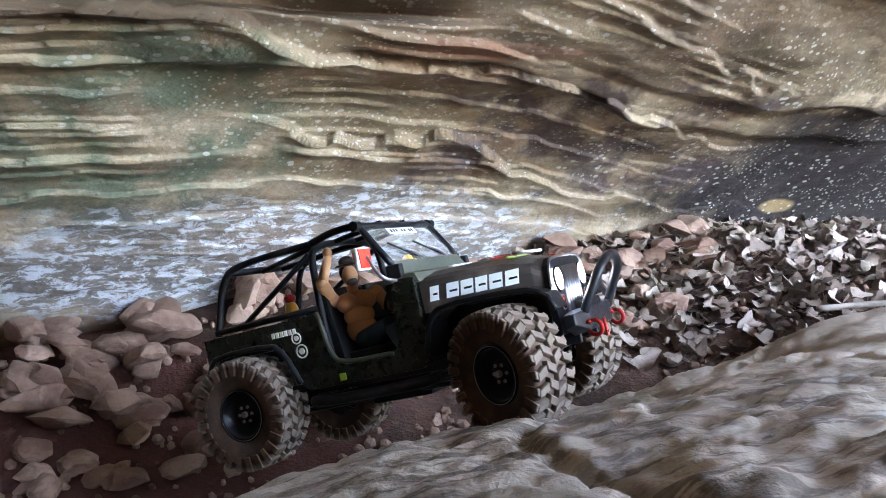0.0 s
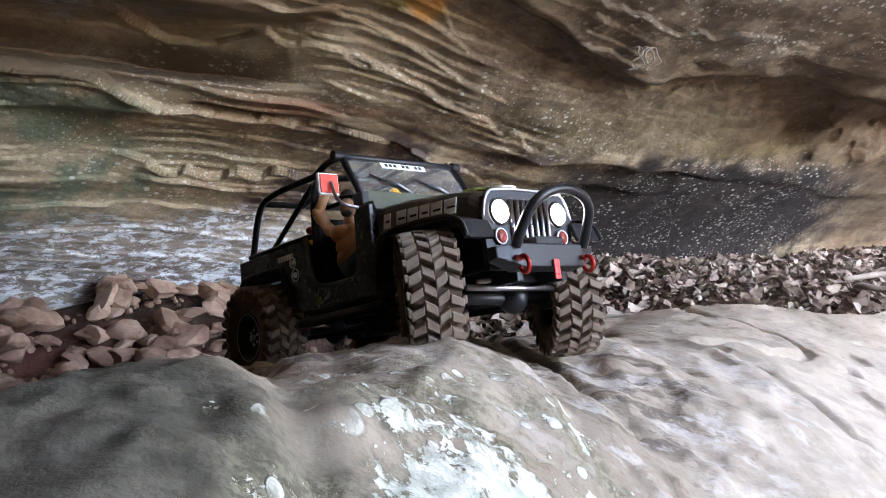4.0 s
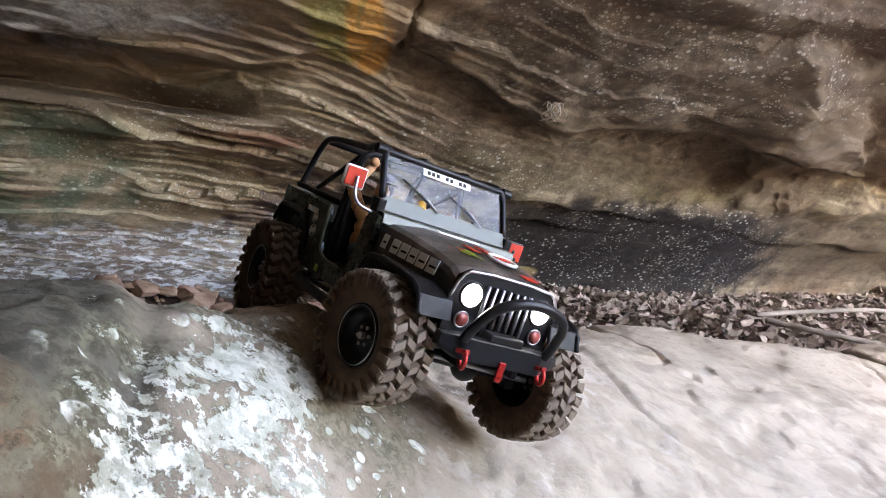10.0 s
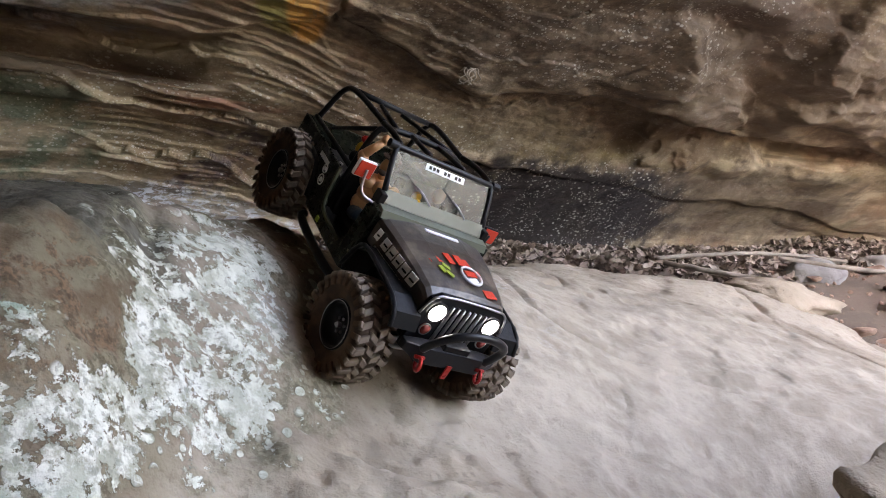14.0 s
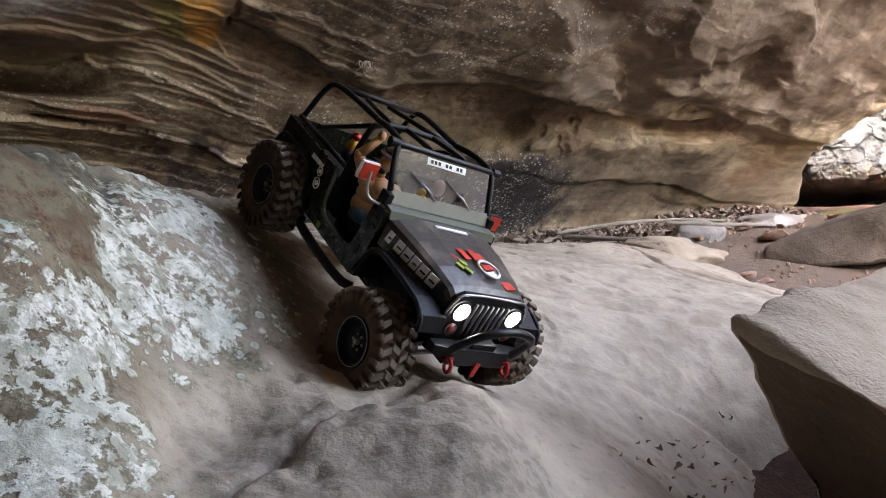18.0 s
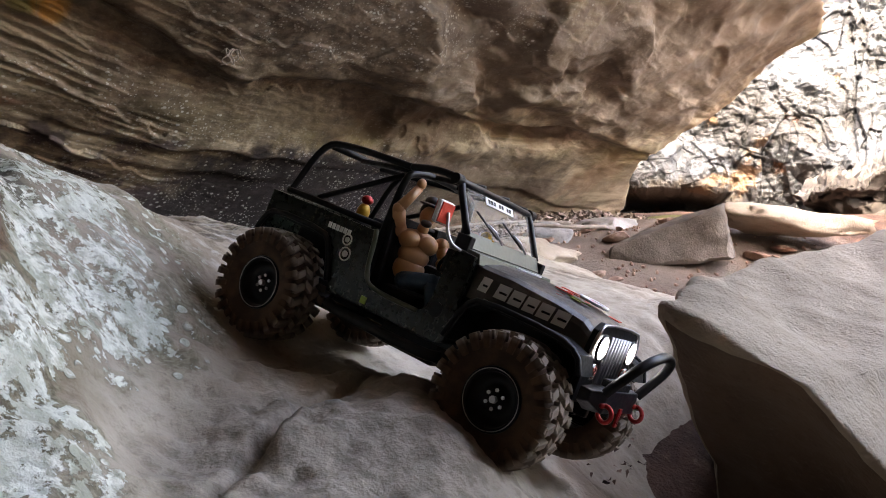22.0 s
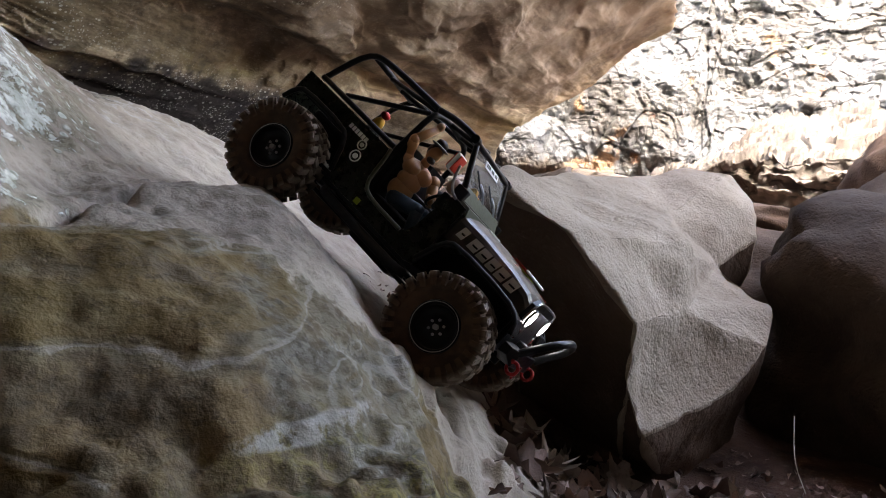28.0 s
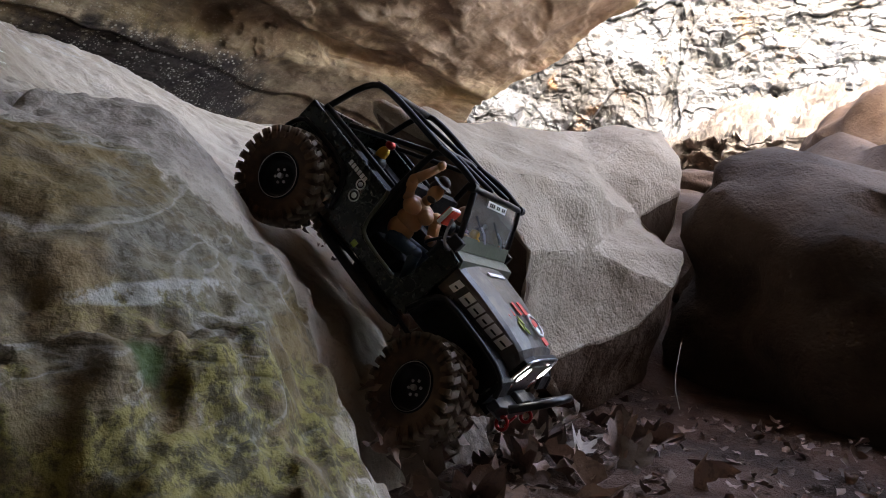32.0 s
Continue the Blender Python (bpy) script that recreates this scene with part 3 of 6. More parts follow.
def boulder_height(x, y):
    x, y = np.asarray(x, float), np.asarray(y, float)
    rows = cubic(BX, np.array(BZ), x.ravel())
    ys = np.clip(y.ravel(), BY[0], BY[-1])
    k = np.clip(np.searchsorted(BY, ys, side="right") - 1, 0, len(BY) - 2)
    by = np.array(BY)
    slope = np.gradient(rows, by, axis=0)
    h = by[k + 1] - by[k]
    s, i = (ys - by[k]) / h, np.arange(len(k))
    z = rows[k, i] * (2 * s**3 - 3 * s**2 + 1) + slope[k, i] * h * (s**3 - 2 * s**2 + s) + rows[k + 1, i] * (3 * s**2 - 2 * s**3) + slope[k + 1, i] * h * (s**3 - s**2)
    z = z.reshape(x.shape)
    for row, cy in zip(HUMP, HUMP_Y):
        for high, cx in zip(row, HUMP_X):
            z = z + high * np.exp(-((x - cx) ** 2 + (y - cy) ** 2) / 0.0081)
    return z


def build_boulder():
    X, Y = np.meshgrid(np.linspace(-1.6, 2.15, 760), np.linspace(-1.25, 1.45, 560))
    Z = boulder_height(X, Y)
    edge = smooth(X, -1.6, -1.1) * smooth(X, 2.15, 1.9) * smooth(Y, 1.42, 1.2) * smooth(Y, -1.25, -1.0)
    Z = Z - 0.45 * (1 - edge)
    # the mossy face breaks off steeply into the hollow
    scarp = (X - 0.60) * 0.96 + (Y + 0.60) * 0.2
    Z = Z - 0.3 * smooth(scarp, 0.0, 0.07) * smooth(Y, -0.5, -0.62)
    # a crease where the lower hump leans on the lichen shoulder
    for (ax, ay), (bx, by) in (((0.235, -0.45), (0.355, -0.30)), ((0.355, -0.30), (0.54, -0.125))):
        q = np.clip(((X - ax) * (bx - ax) + (Y - ay) * (by - ay)) / ((bx - ax) ** 2 + (by - ay) ** 2), 0, 1)
        d = np.hypot(X - ax - q * (bx - ax), Y - ay - q * (by - ay)) + 0.012 * vnoise(X * 14, Y * 14, 0 * X, 5)
        Z = Z - 0.013 * np.exp(-((d / 0.007) ** 2))
    calm = 1 - 0.5 * smooth(X, 0.4, 0.75) * smooth(Y, -0.3, 0.0)
    Z = Z + calm * (0.012 * fbm(X * 5, Y * 5, Z * 5, 5, 0.5, 11) + 0.0045 * fbm(X * 30, Y * 30, Z * 30, 4, 0.6, 31))
    lowface = smooth(Z, 0.14, 0.02) * smooth(Y, -0.3, -0.5)
    Z = Z + lowface * (0.026 * fbm(X * 9, Y * 9, Z * 9, 4, 0.6, 33) + 0.016 * np.abs(vnoise(X * 21, Y * 21, Z * 14, 34)) + 0.006 * vnoise(X * 45, Y * 45, Z * 30, 35))
    # shallow scoops and low ledges
    Z = Z - 0.010 * smooth(np.abs(vnoise(X * 3.1 + 0.7 * Y, Y * 4.3, 0 * X, 77)), 0.10, 0.0)
    # a ledge along the top of the wet face, and pockmarks
    Z = Z + 0.004 * smooth(vnoise(X * 7, Y * 7, Z * 7, 91), 0.1, 0.25) - 0.005 * smooth(vnoise(X * 17, Y * 17, Z * 17, 92), 0.45, 0.7)
    put("driven_boulder", grid_mesh("driven_boulder", X, Y, Z), SLAB, label="broad tan sandstone boulder with white lichen and a mossy wet face",
        category="boulder", kind="structure")


# ---- the overhang: layered underside of a huge rock ----
LIP_X = [-2.6, -0.6, 0.0, 0.35, 0.6, 0.8, 1.0, 1.3, 1.7, 2.06, 2.45, 3.2, 4.8]
LIP_Z = [0.84, 0.83, 0.80, 0.86, 0.82, 0.765, 0.785, 0.815, 0.78, 0.735, 0.79, 0.75, 0.75]


def build_overhang():
    nv = 600
    u = np.concatenate([np.linspace(-2.6, -1.0, 70), np.linspace(-1.0, 2.7, 800)[1:], np.linspace(2.7, 4.7, 130)[1:]])
    s = np.concatenate([np.linspace(0, 0.60, int(nv * 0.85)), np.linspace(0.60, 1, nv - int(nv * 0.85) + 1)[1:]])
    si = [0.0, 0.08, 0.18, 0.28, 0.38, 0.5, 0.62, 0.72, 0.82, 0.92, 1.0]
    # beyond inset 1.5 an unseen roof is added over the eye to block skylight
    inset = cubic(si, [-0.1, 0.0, 0.1, 0.34, 0.62, 0.98, 1.45, 2.2, 3.2, 4.1, 3.9], s)
    zz = cubic(si, [-0.12, 0.16, 0.36, 0.55, 0.76, 1.0, 1.32, 1.62, 1.82, 1.95, 3.2], s)
    U, I = np.meshgrid(u, inset)
    _, Z = np.meshgrid(u, zz)
    zero = 0 * U
    Y = 1.60 + 0.42 * U - I
    # bedding that dips gently to one side
    L = Z + 0.07 * U + 0.03 * fbm(U * 1.1, Z * 1.2, zero, 3, 0.5, 3)
    step = np.zeros_like(U)
    for at, depth, soft, seed in ((0.47, 0.03, 0.010, 1), (0.60, 0.045, 0.012, 2), (0.655, 0.03, 0.010, 3), (1.0, 0.08, 0.02, 5), (1.13, 0.07, 0.03, 6), (0.92, 0.03, 0.01, 7)):
        wob = 0.03 * vnoise(U * 2.3, zero, zero, 40 + seed) + 0.008 * vnoise(U * 11, zero, zero, 50 + seed)
        amount = depth * np.clip(0.5 + 0.9 * vnoise(U * 1.4 + seed, zero, zero, 60 + seed), 0, 1.3)
        step += amount * (smooth(L, at - soft + wob, at + soft + wob) - 0.5)
    # the projecting roof bed, its lip and the hollow under it
    lip = np.interp(U, LIP_X, LIP_Z) + 0.018 * vnoise(U * 4.5, zero, zero, 80) + 0.004 * vnoise(U * 17, zero, zero, 81)
    over_lip = smooth(Z, lip - 0.012, lip + 0.022)
    lipdepth = 0.035 + 0.055 * smooth(vnoise(U * 1.9, zero, zero, 82), -0.6, 0.6)
    step += lipdepth * (over_lip - 0.3)
    step -= 0.045 * (1 - over_lip) * np.exp(-(((Z - lip) / 0.09) ** 2)) * smooth(U, 0.1, 0.5) * smooth(U, 3.0, 2.4)
    deep = smooth(U, 0.16, -0.25)
    low = 0.685 - 0.05 * U
    cave = 0.24 * deep * smooth(Z, low - 0.008, low + 0.02) * smooth(Z, lip + 0.012, lip - 0.012)
    # beds of uneven thickness with sharp undersides, that thin out and end
    lam = 0.0
    for f, amp, fu, fz, seed in ((8.0, 0.042, 1.6, 4.0, 15), (21.0, 0.015, 3.4, 11.0, 17), (47.0, 0.008, 6.0, 20.0, 19)):
        q = L * f + 0.8 * fbm(U * 1.3, Z * 1.2, zero, 3, 0.5, seed - 1) + 0.10 * vnoise(U * 23, Z * 9, zero, seed + 40)
        saw = (q - np.floor(q)) ** 2.2
        lam = lam + amp * (saw - 0.3) * smooth(vnoise(U * fu, Z * fz, zero, seed), -0.25, 0.4)
    slab = np.maximum(smooth(U, 0.40, 0.72) * smooth(Z, lip - 0.06, lip - 0.16), 0.7 * smooth(U, 0.05, 0.35) * smooth(Z, 0.66, 0.58))
    lam = lam * (0.12 + 0.88 * smooth(U, 1.2, 0.25)) * smooth(Z, 0.22, 0.4) * (1 - 0.85 * slab)
    rough = 0.030 * fbm(U * 2.0, Y * 2.0, Z * 3.5, 5, 0.45, 21) + 0.006 * fbm(U * 7, Y * 7, Z * 20, 4, 0.55, 22) * (1 - 0.5 * slab)
    # scooped hollows with sharp rims in the roof, drawn out along the beds
    wx, wz = U + 0.10 * fbm(U * 3, Y * 3, Z * 5, 3, 0.5, 25), Z + 0.04 * fbm(U * 3, Y * 3, Z * 5, 3, 0.5, 26)
    scoop = fbm(wx * 2.6, 0 * U, wz * 7.5, 3, 0.45, 23)
    lumps = 0.04 * fbm(U * 2.2, Y * 2, Z * 5, 3, 0.5, 27) - 0.085 * np.sqrt(np.maximum(0, scoop - 0.08)) + 0.03 * smooth(scoop, 0.08, -0.25)
    lumps = lumps * smooth(U, 0.95, 1.5) * (1 - 0.65 * smooth(U, 2.25, 2.7)) * smooth(Z, 0.58, 0.70)
    nub = 0.0
    for nx, nz, nr, nh in ((0.755, 0.79, 0.035, 0.035), (0.81, 0.775, 0.03, 0.035), (0.71, 0.815, 0.035, 0.025)):
        nub = nub + 0.6 * nh * np.exp(-(((U - nx) / nr) ** 2 + ((Z - nz) / (1.3 * nr)) ** 2))
    crack = np.exp(-(((U - 0.355 - 0.2 * (Z - 0.88) - 0.01 * vnoise(Z * 40, zero, zero, 6)) / 0.006) ** 2)) * smooth(Z, 0.85, 0.87) * smooth(Z, 1.0, 0.96)
    push = step + rough + lumps + lam + nub - 0.03 * crack
    Y = Y - push * 0.75 + 0.8 * cave
    Z = Z - push * 0.45 * smooth(Z, 0.2, 0.6)
    # the rock ends to the side in a rounded edge
    # the last term cuts that unseen roof back to let light in
    edge = 3.5 + 0.72 * np.maximum(0, Z - 0.72) + 1.1 * np.maximum(0, 0.72 - Z) + 0.05 * fbm(Z * 4, zero, zero, 3, 0.5, 8) - 2.8 * smooth(I, 1.5, 2.1)
    over = np.maximum(0, U - edge)
    Y = Y + 2.2 * over**1.3
    Z = Z + 0.6 * over
    X = np.minimum(U, edge + 0.35 * (1 - np.exp(-over / 0.35)))
    put("overhang_rock", grid_mesh("overhang_rock", X, Y, Z, True), WALL, label="huge layered sandstone overhang with ledges, algae and nearly black zone",
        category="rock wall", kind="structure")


# ---- loose boulders ----
def rock_mesh(name, size, seed, sub=4, rough=0.18, flat=0.0, freq=1.6, boxy=1.0):
    """A closed boulder: an icosphere pushed about by noise, with flattened faces."""
    bm = bmesh.new()
    bmesh.ops.create_icosphere(bm, subdivisions=sub, radius=1.0)
    co = np.array([v.co[:] for v in bm.verts])
    co = np.sign(co) * np.abs(co) ** boxy
    rng = np.random.RandomState(seed)
    for _ in range(int(9 * flat)):
        n = rng.normal(size=3)
        n /= np.linalg.norm(n)
        d = co @ n
        cut = 0.5 + 0.35 * rng.rand()
        co -= np.outer(np.maximum(0, d - cut) * 0.92, n)
    r = 1 + rough * fbm(co[:, 0] * freq, co[:, 1] * freq, co[:, 2] * freq, 4, 0.5, seed)
    co = co * r[:, None] * np.array(size)
    for v, c in zip(bm.verts, co):
        v.co = c
    for f in bm.faces:
        f.smooth = flat < 1.5
    me = bpy.data.meshes.new(name)
    bm.to_mesh(me)
    bm.free()
    return me


def faceted(name, corners, faces, cuts=5, rough=0.012, freq=7.0, seed=0, round_off=0.02, dark_faces=()):
    """A broken block: given corners and faces, edges eased, faces roughened."""
    bm = bmesh.new()
    vs = [bm.verts.new(c) for c in corners]
    for f in faces:
        bm.faces.new([vs[i] for i in f]).material_index = 1 if f in dark_faces else 0
    bmesh.ops.recalc_face_normals(bm, faces=bm.faces)
    sharp = [e for e in bm.edges if e.calc_face_angle(0.0) > 0.45]
    bmesh.ops.bevel(bm, geom=sharp, offset=round_off, segments=2, profile=0.6, affect="EDGES")
    bmesh.ops.triangulate(bm, faces=bm.faces)
    for _ in range(cuts):
        long = [e for e in bm.edges if e.calc_length() > 0.026]
        if not long:
            break
        bmesh.ops.subdivide_edges(bm, edges=long, cuts=1, use_grid_fill=True)
        bmesh.ops.triangulate(bm, faces=[f for f in bm.faces if len(f.verts) > 3])
    bmesh.ops.smooth_vert(bm, verts=bm.verts, factor=0.5, use_axis_x=True, use_axis_y=True, use_axis_z=True)
    bm.normal_update()
    co = np.array([v.co[:] for v in bm.verts])
    no = np.array([v.normal[:] for v in bm.verts])
    d = rough * fbm(co[:, 0] * freq, co[:, 1] * freq, co[:, 2] * freq, 4, 0.5, seed)
    for v, c in zip(bm.verts, co + no * d[:, None]):
        v.co = c
    for f in bm.faces:
        f.smooth = True
    me = bpy.data.meshes.new(name)
    bm.to_mesh(me)
    bm.free()
    return me


WEDGE_TIP = (2.22, 1.38, 0.265)


def build_blocks():
    # the split block: a bright sloping top with a raised lobe, a pitted front slope below the crease, and an undercut flank
    corners = [(0.860, -0.240, 0.295), (0.926, -0.384, 0.220), (1.010, -0.456, 0.094), (1.029, -0.429, 0.005), (1.088, -0.423, -0.087), (1.363, -0.416, -0.043), (1.464, -0.415, 0.030),
               (1.564, -0.349, 0.090), (1.620, -0.195, 0.155), (1.778, -0.188, 0.217), (1.844, -0.130, 0.296), (1.861, -0.057, 0.371), (1.779, 0.014, 0.377), (1.670, 0.024, 0.345),
               (1.504, 0.032, 0.335), (1.140, -0.070, 0.305), (1.106, -0.352, 0.212), (1.305, -0.318, 0.200), (1.256, -0.362, 0.088), (1.484, -0.157, 0.258),
               (1.30, 0.0, -0.3), (1.34, -0.2, -0.3), (1.38, -0.30, -0.3), (1.6, -0.25, -0.3), (1.9, 0.0, -0.3), (1.5, 0.2, -0.3)]
    top_faces = [(0, 1, 16), (0, 16, 15), (15, 16, 19), (15, 19, 14), (14, 19, 13), (13, 19, 12), (16, 17, 19), (17, 8, 19), (8, 9, 19), (9, 10, 19), (10, 11, 19), (11, 12, 19)]
    slope_faces = [(1, 2, 16), (16, 2, 18), (16, 18, 17), (17, 18, 8), (8, 18, 7), (7, 18, 6), (6, 18, 5), (5, 18, 4), (2, 3, 18), (3, 4, 18)]
    flank_faces = [(0, 20, 1), (1, 20, 21), (1, 21, 2), (2, 21, 3), (3, 21, 22), (3, 22, 4), (4, 22, 5), (5, 22, 23), (5, 23, 6), (6, 23, 7), (7, 23, 8), (8, 23, 24), (8, 24, 9), (9, 24, 10),
                   (10, 24, 11), (11, 24, 12), (12, 24, 25), (12, 25, 13), (13, 25, 14), (14, 25, 15), (15, 25, 20), (15, 20, 0), (20, 25, 24, 23, 22, 21)]
    block = faceted("split_block", corners, top_faces + slope_faces + flank_faces, 6, 0.012, 7.0, 4, 0.005, flank_faces)
    block.materials.append(TAN)
    block.materials.append(FLANK_SHADE)
    put("split_block", block, None, label="tan sandstone block with a pitted sloping top and undercut side",
        category="boulder")
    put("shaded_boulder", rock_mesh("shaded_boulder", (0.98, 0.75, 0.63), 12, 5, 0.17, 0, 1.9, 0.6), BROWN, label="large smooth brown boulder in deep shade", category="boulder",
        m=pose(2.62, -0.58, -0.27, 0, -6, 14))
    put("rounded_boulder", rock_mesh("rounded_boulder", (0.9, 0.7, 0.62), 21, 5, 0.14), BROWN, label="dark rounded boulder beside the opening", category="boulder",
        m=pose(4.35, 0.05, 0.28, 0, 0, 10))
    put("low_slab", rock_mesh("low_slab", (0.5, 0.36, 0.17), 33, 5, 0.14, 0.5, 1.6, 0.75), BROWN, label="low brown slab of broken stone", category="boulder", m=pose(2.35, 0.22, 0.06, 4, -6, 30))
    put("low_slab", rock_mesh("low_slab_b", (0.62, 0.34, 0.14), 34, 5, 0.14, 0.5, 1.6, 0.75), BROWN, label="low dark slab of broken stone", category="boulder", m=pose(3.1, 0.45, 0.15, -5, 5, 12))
    wedge = [WEDGE_TIP, (2.37, 1.27, 0.335), (2.545, 1.12, 0.43), (2.70, 1.24, 0.44), (2.5, 1.42, 0.34), (2.22, 1.40, 0.20), (2.37, 1.28, 0.20), (2.58, 1.10, 0.22), (2.76, 1.24, 0.22), (2.5, 1.46, 0.20)]
    put("long_slab", faceted("long_slab", wedge, [(0, 1, 2, 3, 4), (9, 8, 7, 6, 5), (0, 5, 6, 1), (1, 6, 7, 2), (2, 7, 8, 3), (3, 8, 9, 4), (4, 9, 5, 0)], 5, 0.012, 9.0, 36, 0.01), STRAY,
        label="long wedge-shaped brown slab lying on the leafy ground", category="boulder")
    put("pale_block", rock_mesh("pale_block", (0.16, 0.12, 0.07), 37, 4, 0.14, 0.5, 2.0, 0.7), GREY, label="pale angular stone on the leafy ground", category="stone", m=pose(2.2, 1.78, 0.29, 0, 0, 50))
    put("pale_block", rock_mesh("pale_block_b", (0.22, 0.15, 0.06), 38, 4, 0.14, 0.5, 2.0, 0.7), GREY, label="pale flat stone on the leafy ground", category="stone", m=pose(2.75, 1.95, 0.32, 0, 6, 10))
    put("pale_block", rock_mesh("pale_block_c", (0.2, 0.13, 0.05), 39, 4, 0.14, 0.5, 2.0, 0.7), TAN, label="tan flat stone beside the big boulder", category="stone", m=pose(1.78, 1.28, 0.27, 0, 4, 20))
    put("pale_block", rock_mesh("pale_block_d", (0.36, 0.16, 0.08), 40, 4, 0.14, 0.5, 2.0, 0.7), TAN, label="tan broken slab lit by the opening", category="stone", m=pose(3.15, 1.25, 0.36, 0, 4, -12))


def blocks(a, b, cell, seed):
    """Blocky relief: a random height and tilt for each crooked cell, and the distance to its cracks."""
    u, v = a / cell, b / cell
    fu, fv = np.floor(u), np.floor(v)
    best, second, high = np.full(u.shape, 9.0), np.full(u.shape, 9.0), np.zeros(u.shape)
    zero = 0 * u
    for i in (-1, 0, 1):
        for j in (-1, 0, 1):
            cu, cv = fu + i, fv + j
            du = u - cu - 0.5 - 0.42 * lattice(cu, cv, zero, seed)
            dv = v - cv - 0.5 - 0.42 * lattice(cu, cv, zero, seed + 1)
            d = np.hypot(du, dv)
            h = lattice(cu, cv, zero, seed + 2) + 0.7 * du * lattice(cu, cv, zero, seed + 3) + 0.7 * dv * lattice(cu, cv, zero, seed + 4)
            near = d < best
            second = np.where(near, best, np.minimum(second, d))
            high, best = np.where(near, h, high), np.where(near, d, best)
    return high, second - best


def build_far():
    # the daylit cliff across the opening
    U, V = np.meshgrid(np.concatenate([np.linspace(0, 0.5, 60), np.linspace(0.5, 0.86, 860)[1:], np.linspace(0.86, 1, 40)[1:]]),
                       np.concatenate([np.linspace(0, 0.09, 20), np.linspace(0.09, 0.42, 560)[1:], np.linspace(0.42, 1, 60)[1:]]))
    ang = np.radians(-8 + 96 * U)
    a, b = 11.7 * U, 6.5 * V
    R = 6.9 + 2.0 * V + 0.4 * fbm(U * 7, V * 4, 0 * U, 3, 0.5, 51)
    wa, wb = a + 0.07 * fbm(a * 1.5, b * 1.5, 0 * a, 3, 0.5, 57), b + 0.07 * fbm(a * 1.5, b * 1.5, 0 * a, 3, 0.5, 58)
    bed = 1 + 0.5 * smooth(U, 0.66, 0.70)
    for cell, amp, crack, seed in ((0.85, 0.10, 0.012, 1), (0.30, 0.045, 0.005, 11), (0.11, 0.022, 0.002, 21)):
        h, gap = blocks(wa / np.sqrt(bed) + 0.35 * wb, (wb - 0.2 * wa) * bed, cell, 300 + seed)
        R = R - amp * h + crack * smooth(gap, 0.10, 0.0)
    # a diagonal fissure and the recessed corner beside it
    for (a0, b0), (a1, b1), depth, wide in (((6.46, 0.92), (6.86, 1.95), 0.12, 0.06), ((6.86, 0.85), (7.32, 2.0), 0.07, 0.03)):
        d = ((a - a0) * (b1 - b0) - (b - b0) * (a1 - a0)) / math.hypot(a1 - a0, b1 - b0) + 0.05 * fbm(b * 3, 0 * b, 0 * b, 3, 0.5, 66)
        R = R + depth * np.exp(-((d / wide) ** 2))
    R = R + 0.9 * smooth(V, 0.155, 0.125) * smooth(U, 0.60, 0.56)
    R = R - 0.5 * smooth(V, 0.24, 0.16) * smooth(U, 0.62, 0.68)
    chip = fbm(a * 5, b * 5, 0 * a, 4, 0.6, 67)
    R = R + 0.05 * chip + 0.05 * np.sqrt(np.maximum(0, fbm(wa * 3.2, wb * 4.0, 0 * a, 4, 0.55, 68) - 0.12))
    X, Y, Z = 0.2 + R * np.sin(ang), -1.0 + R * np.cos(ang), -0.4 + 6.5 * V
    put("far_cliff", grid_mesh("far_cliff", X, Y, Z), CLIFF, label="bright weathered cliff of pale cracked rock beyond the shelter", category="cliff", kind="structure")


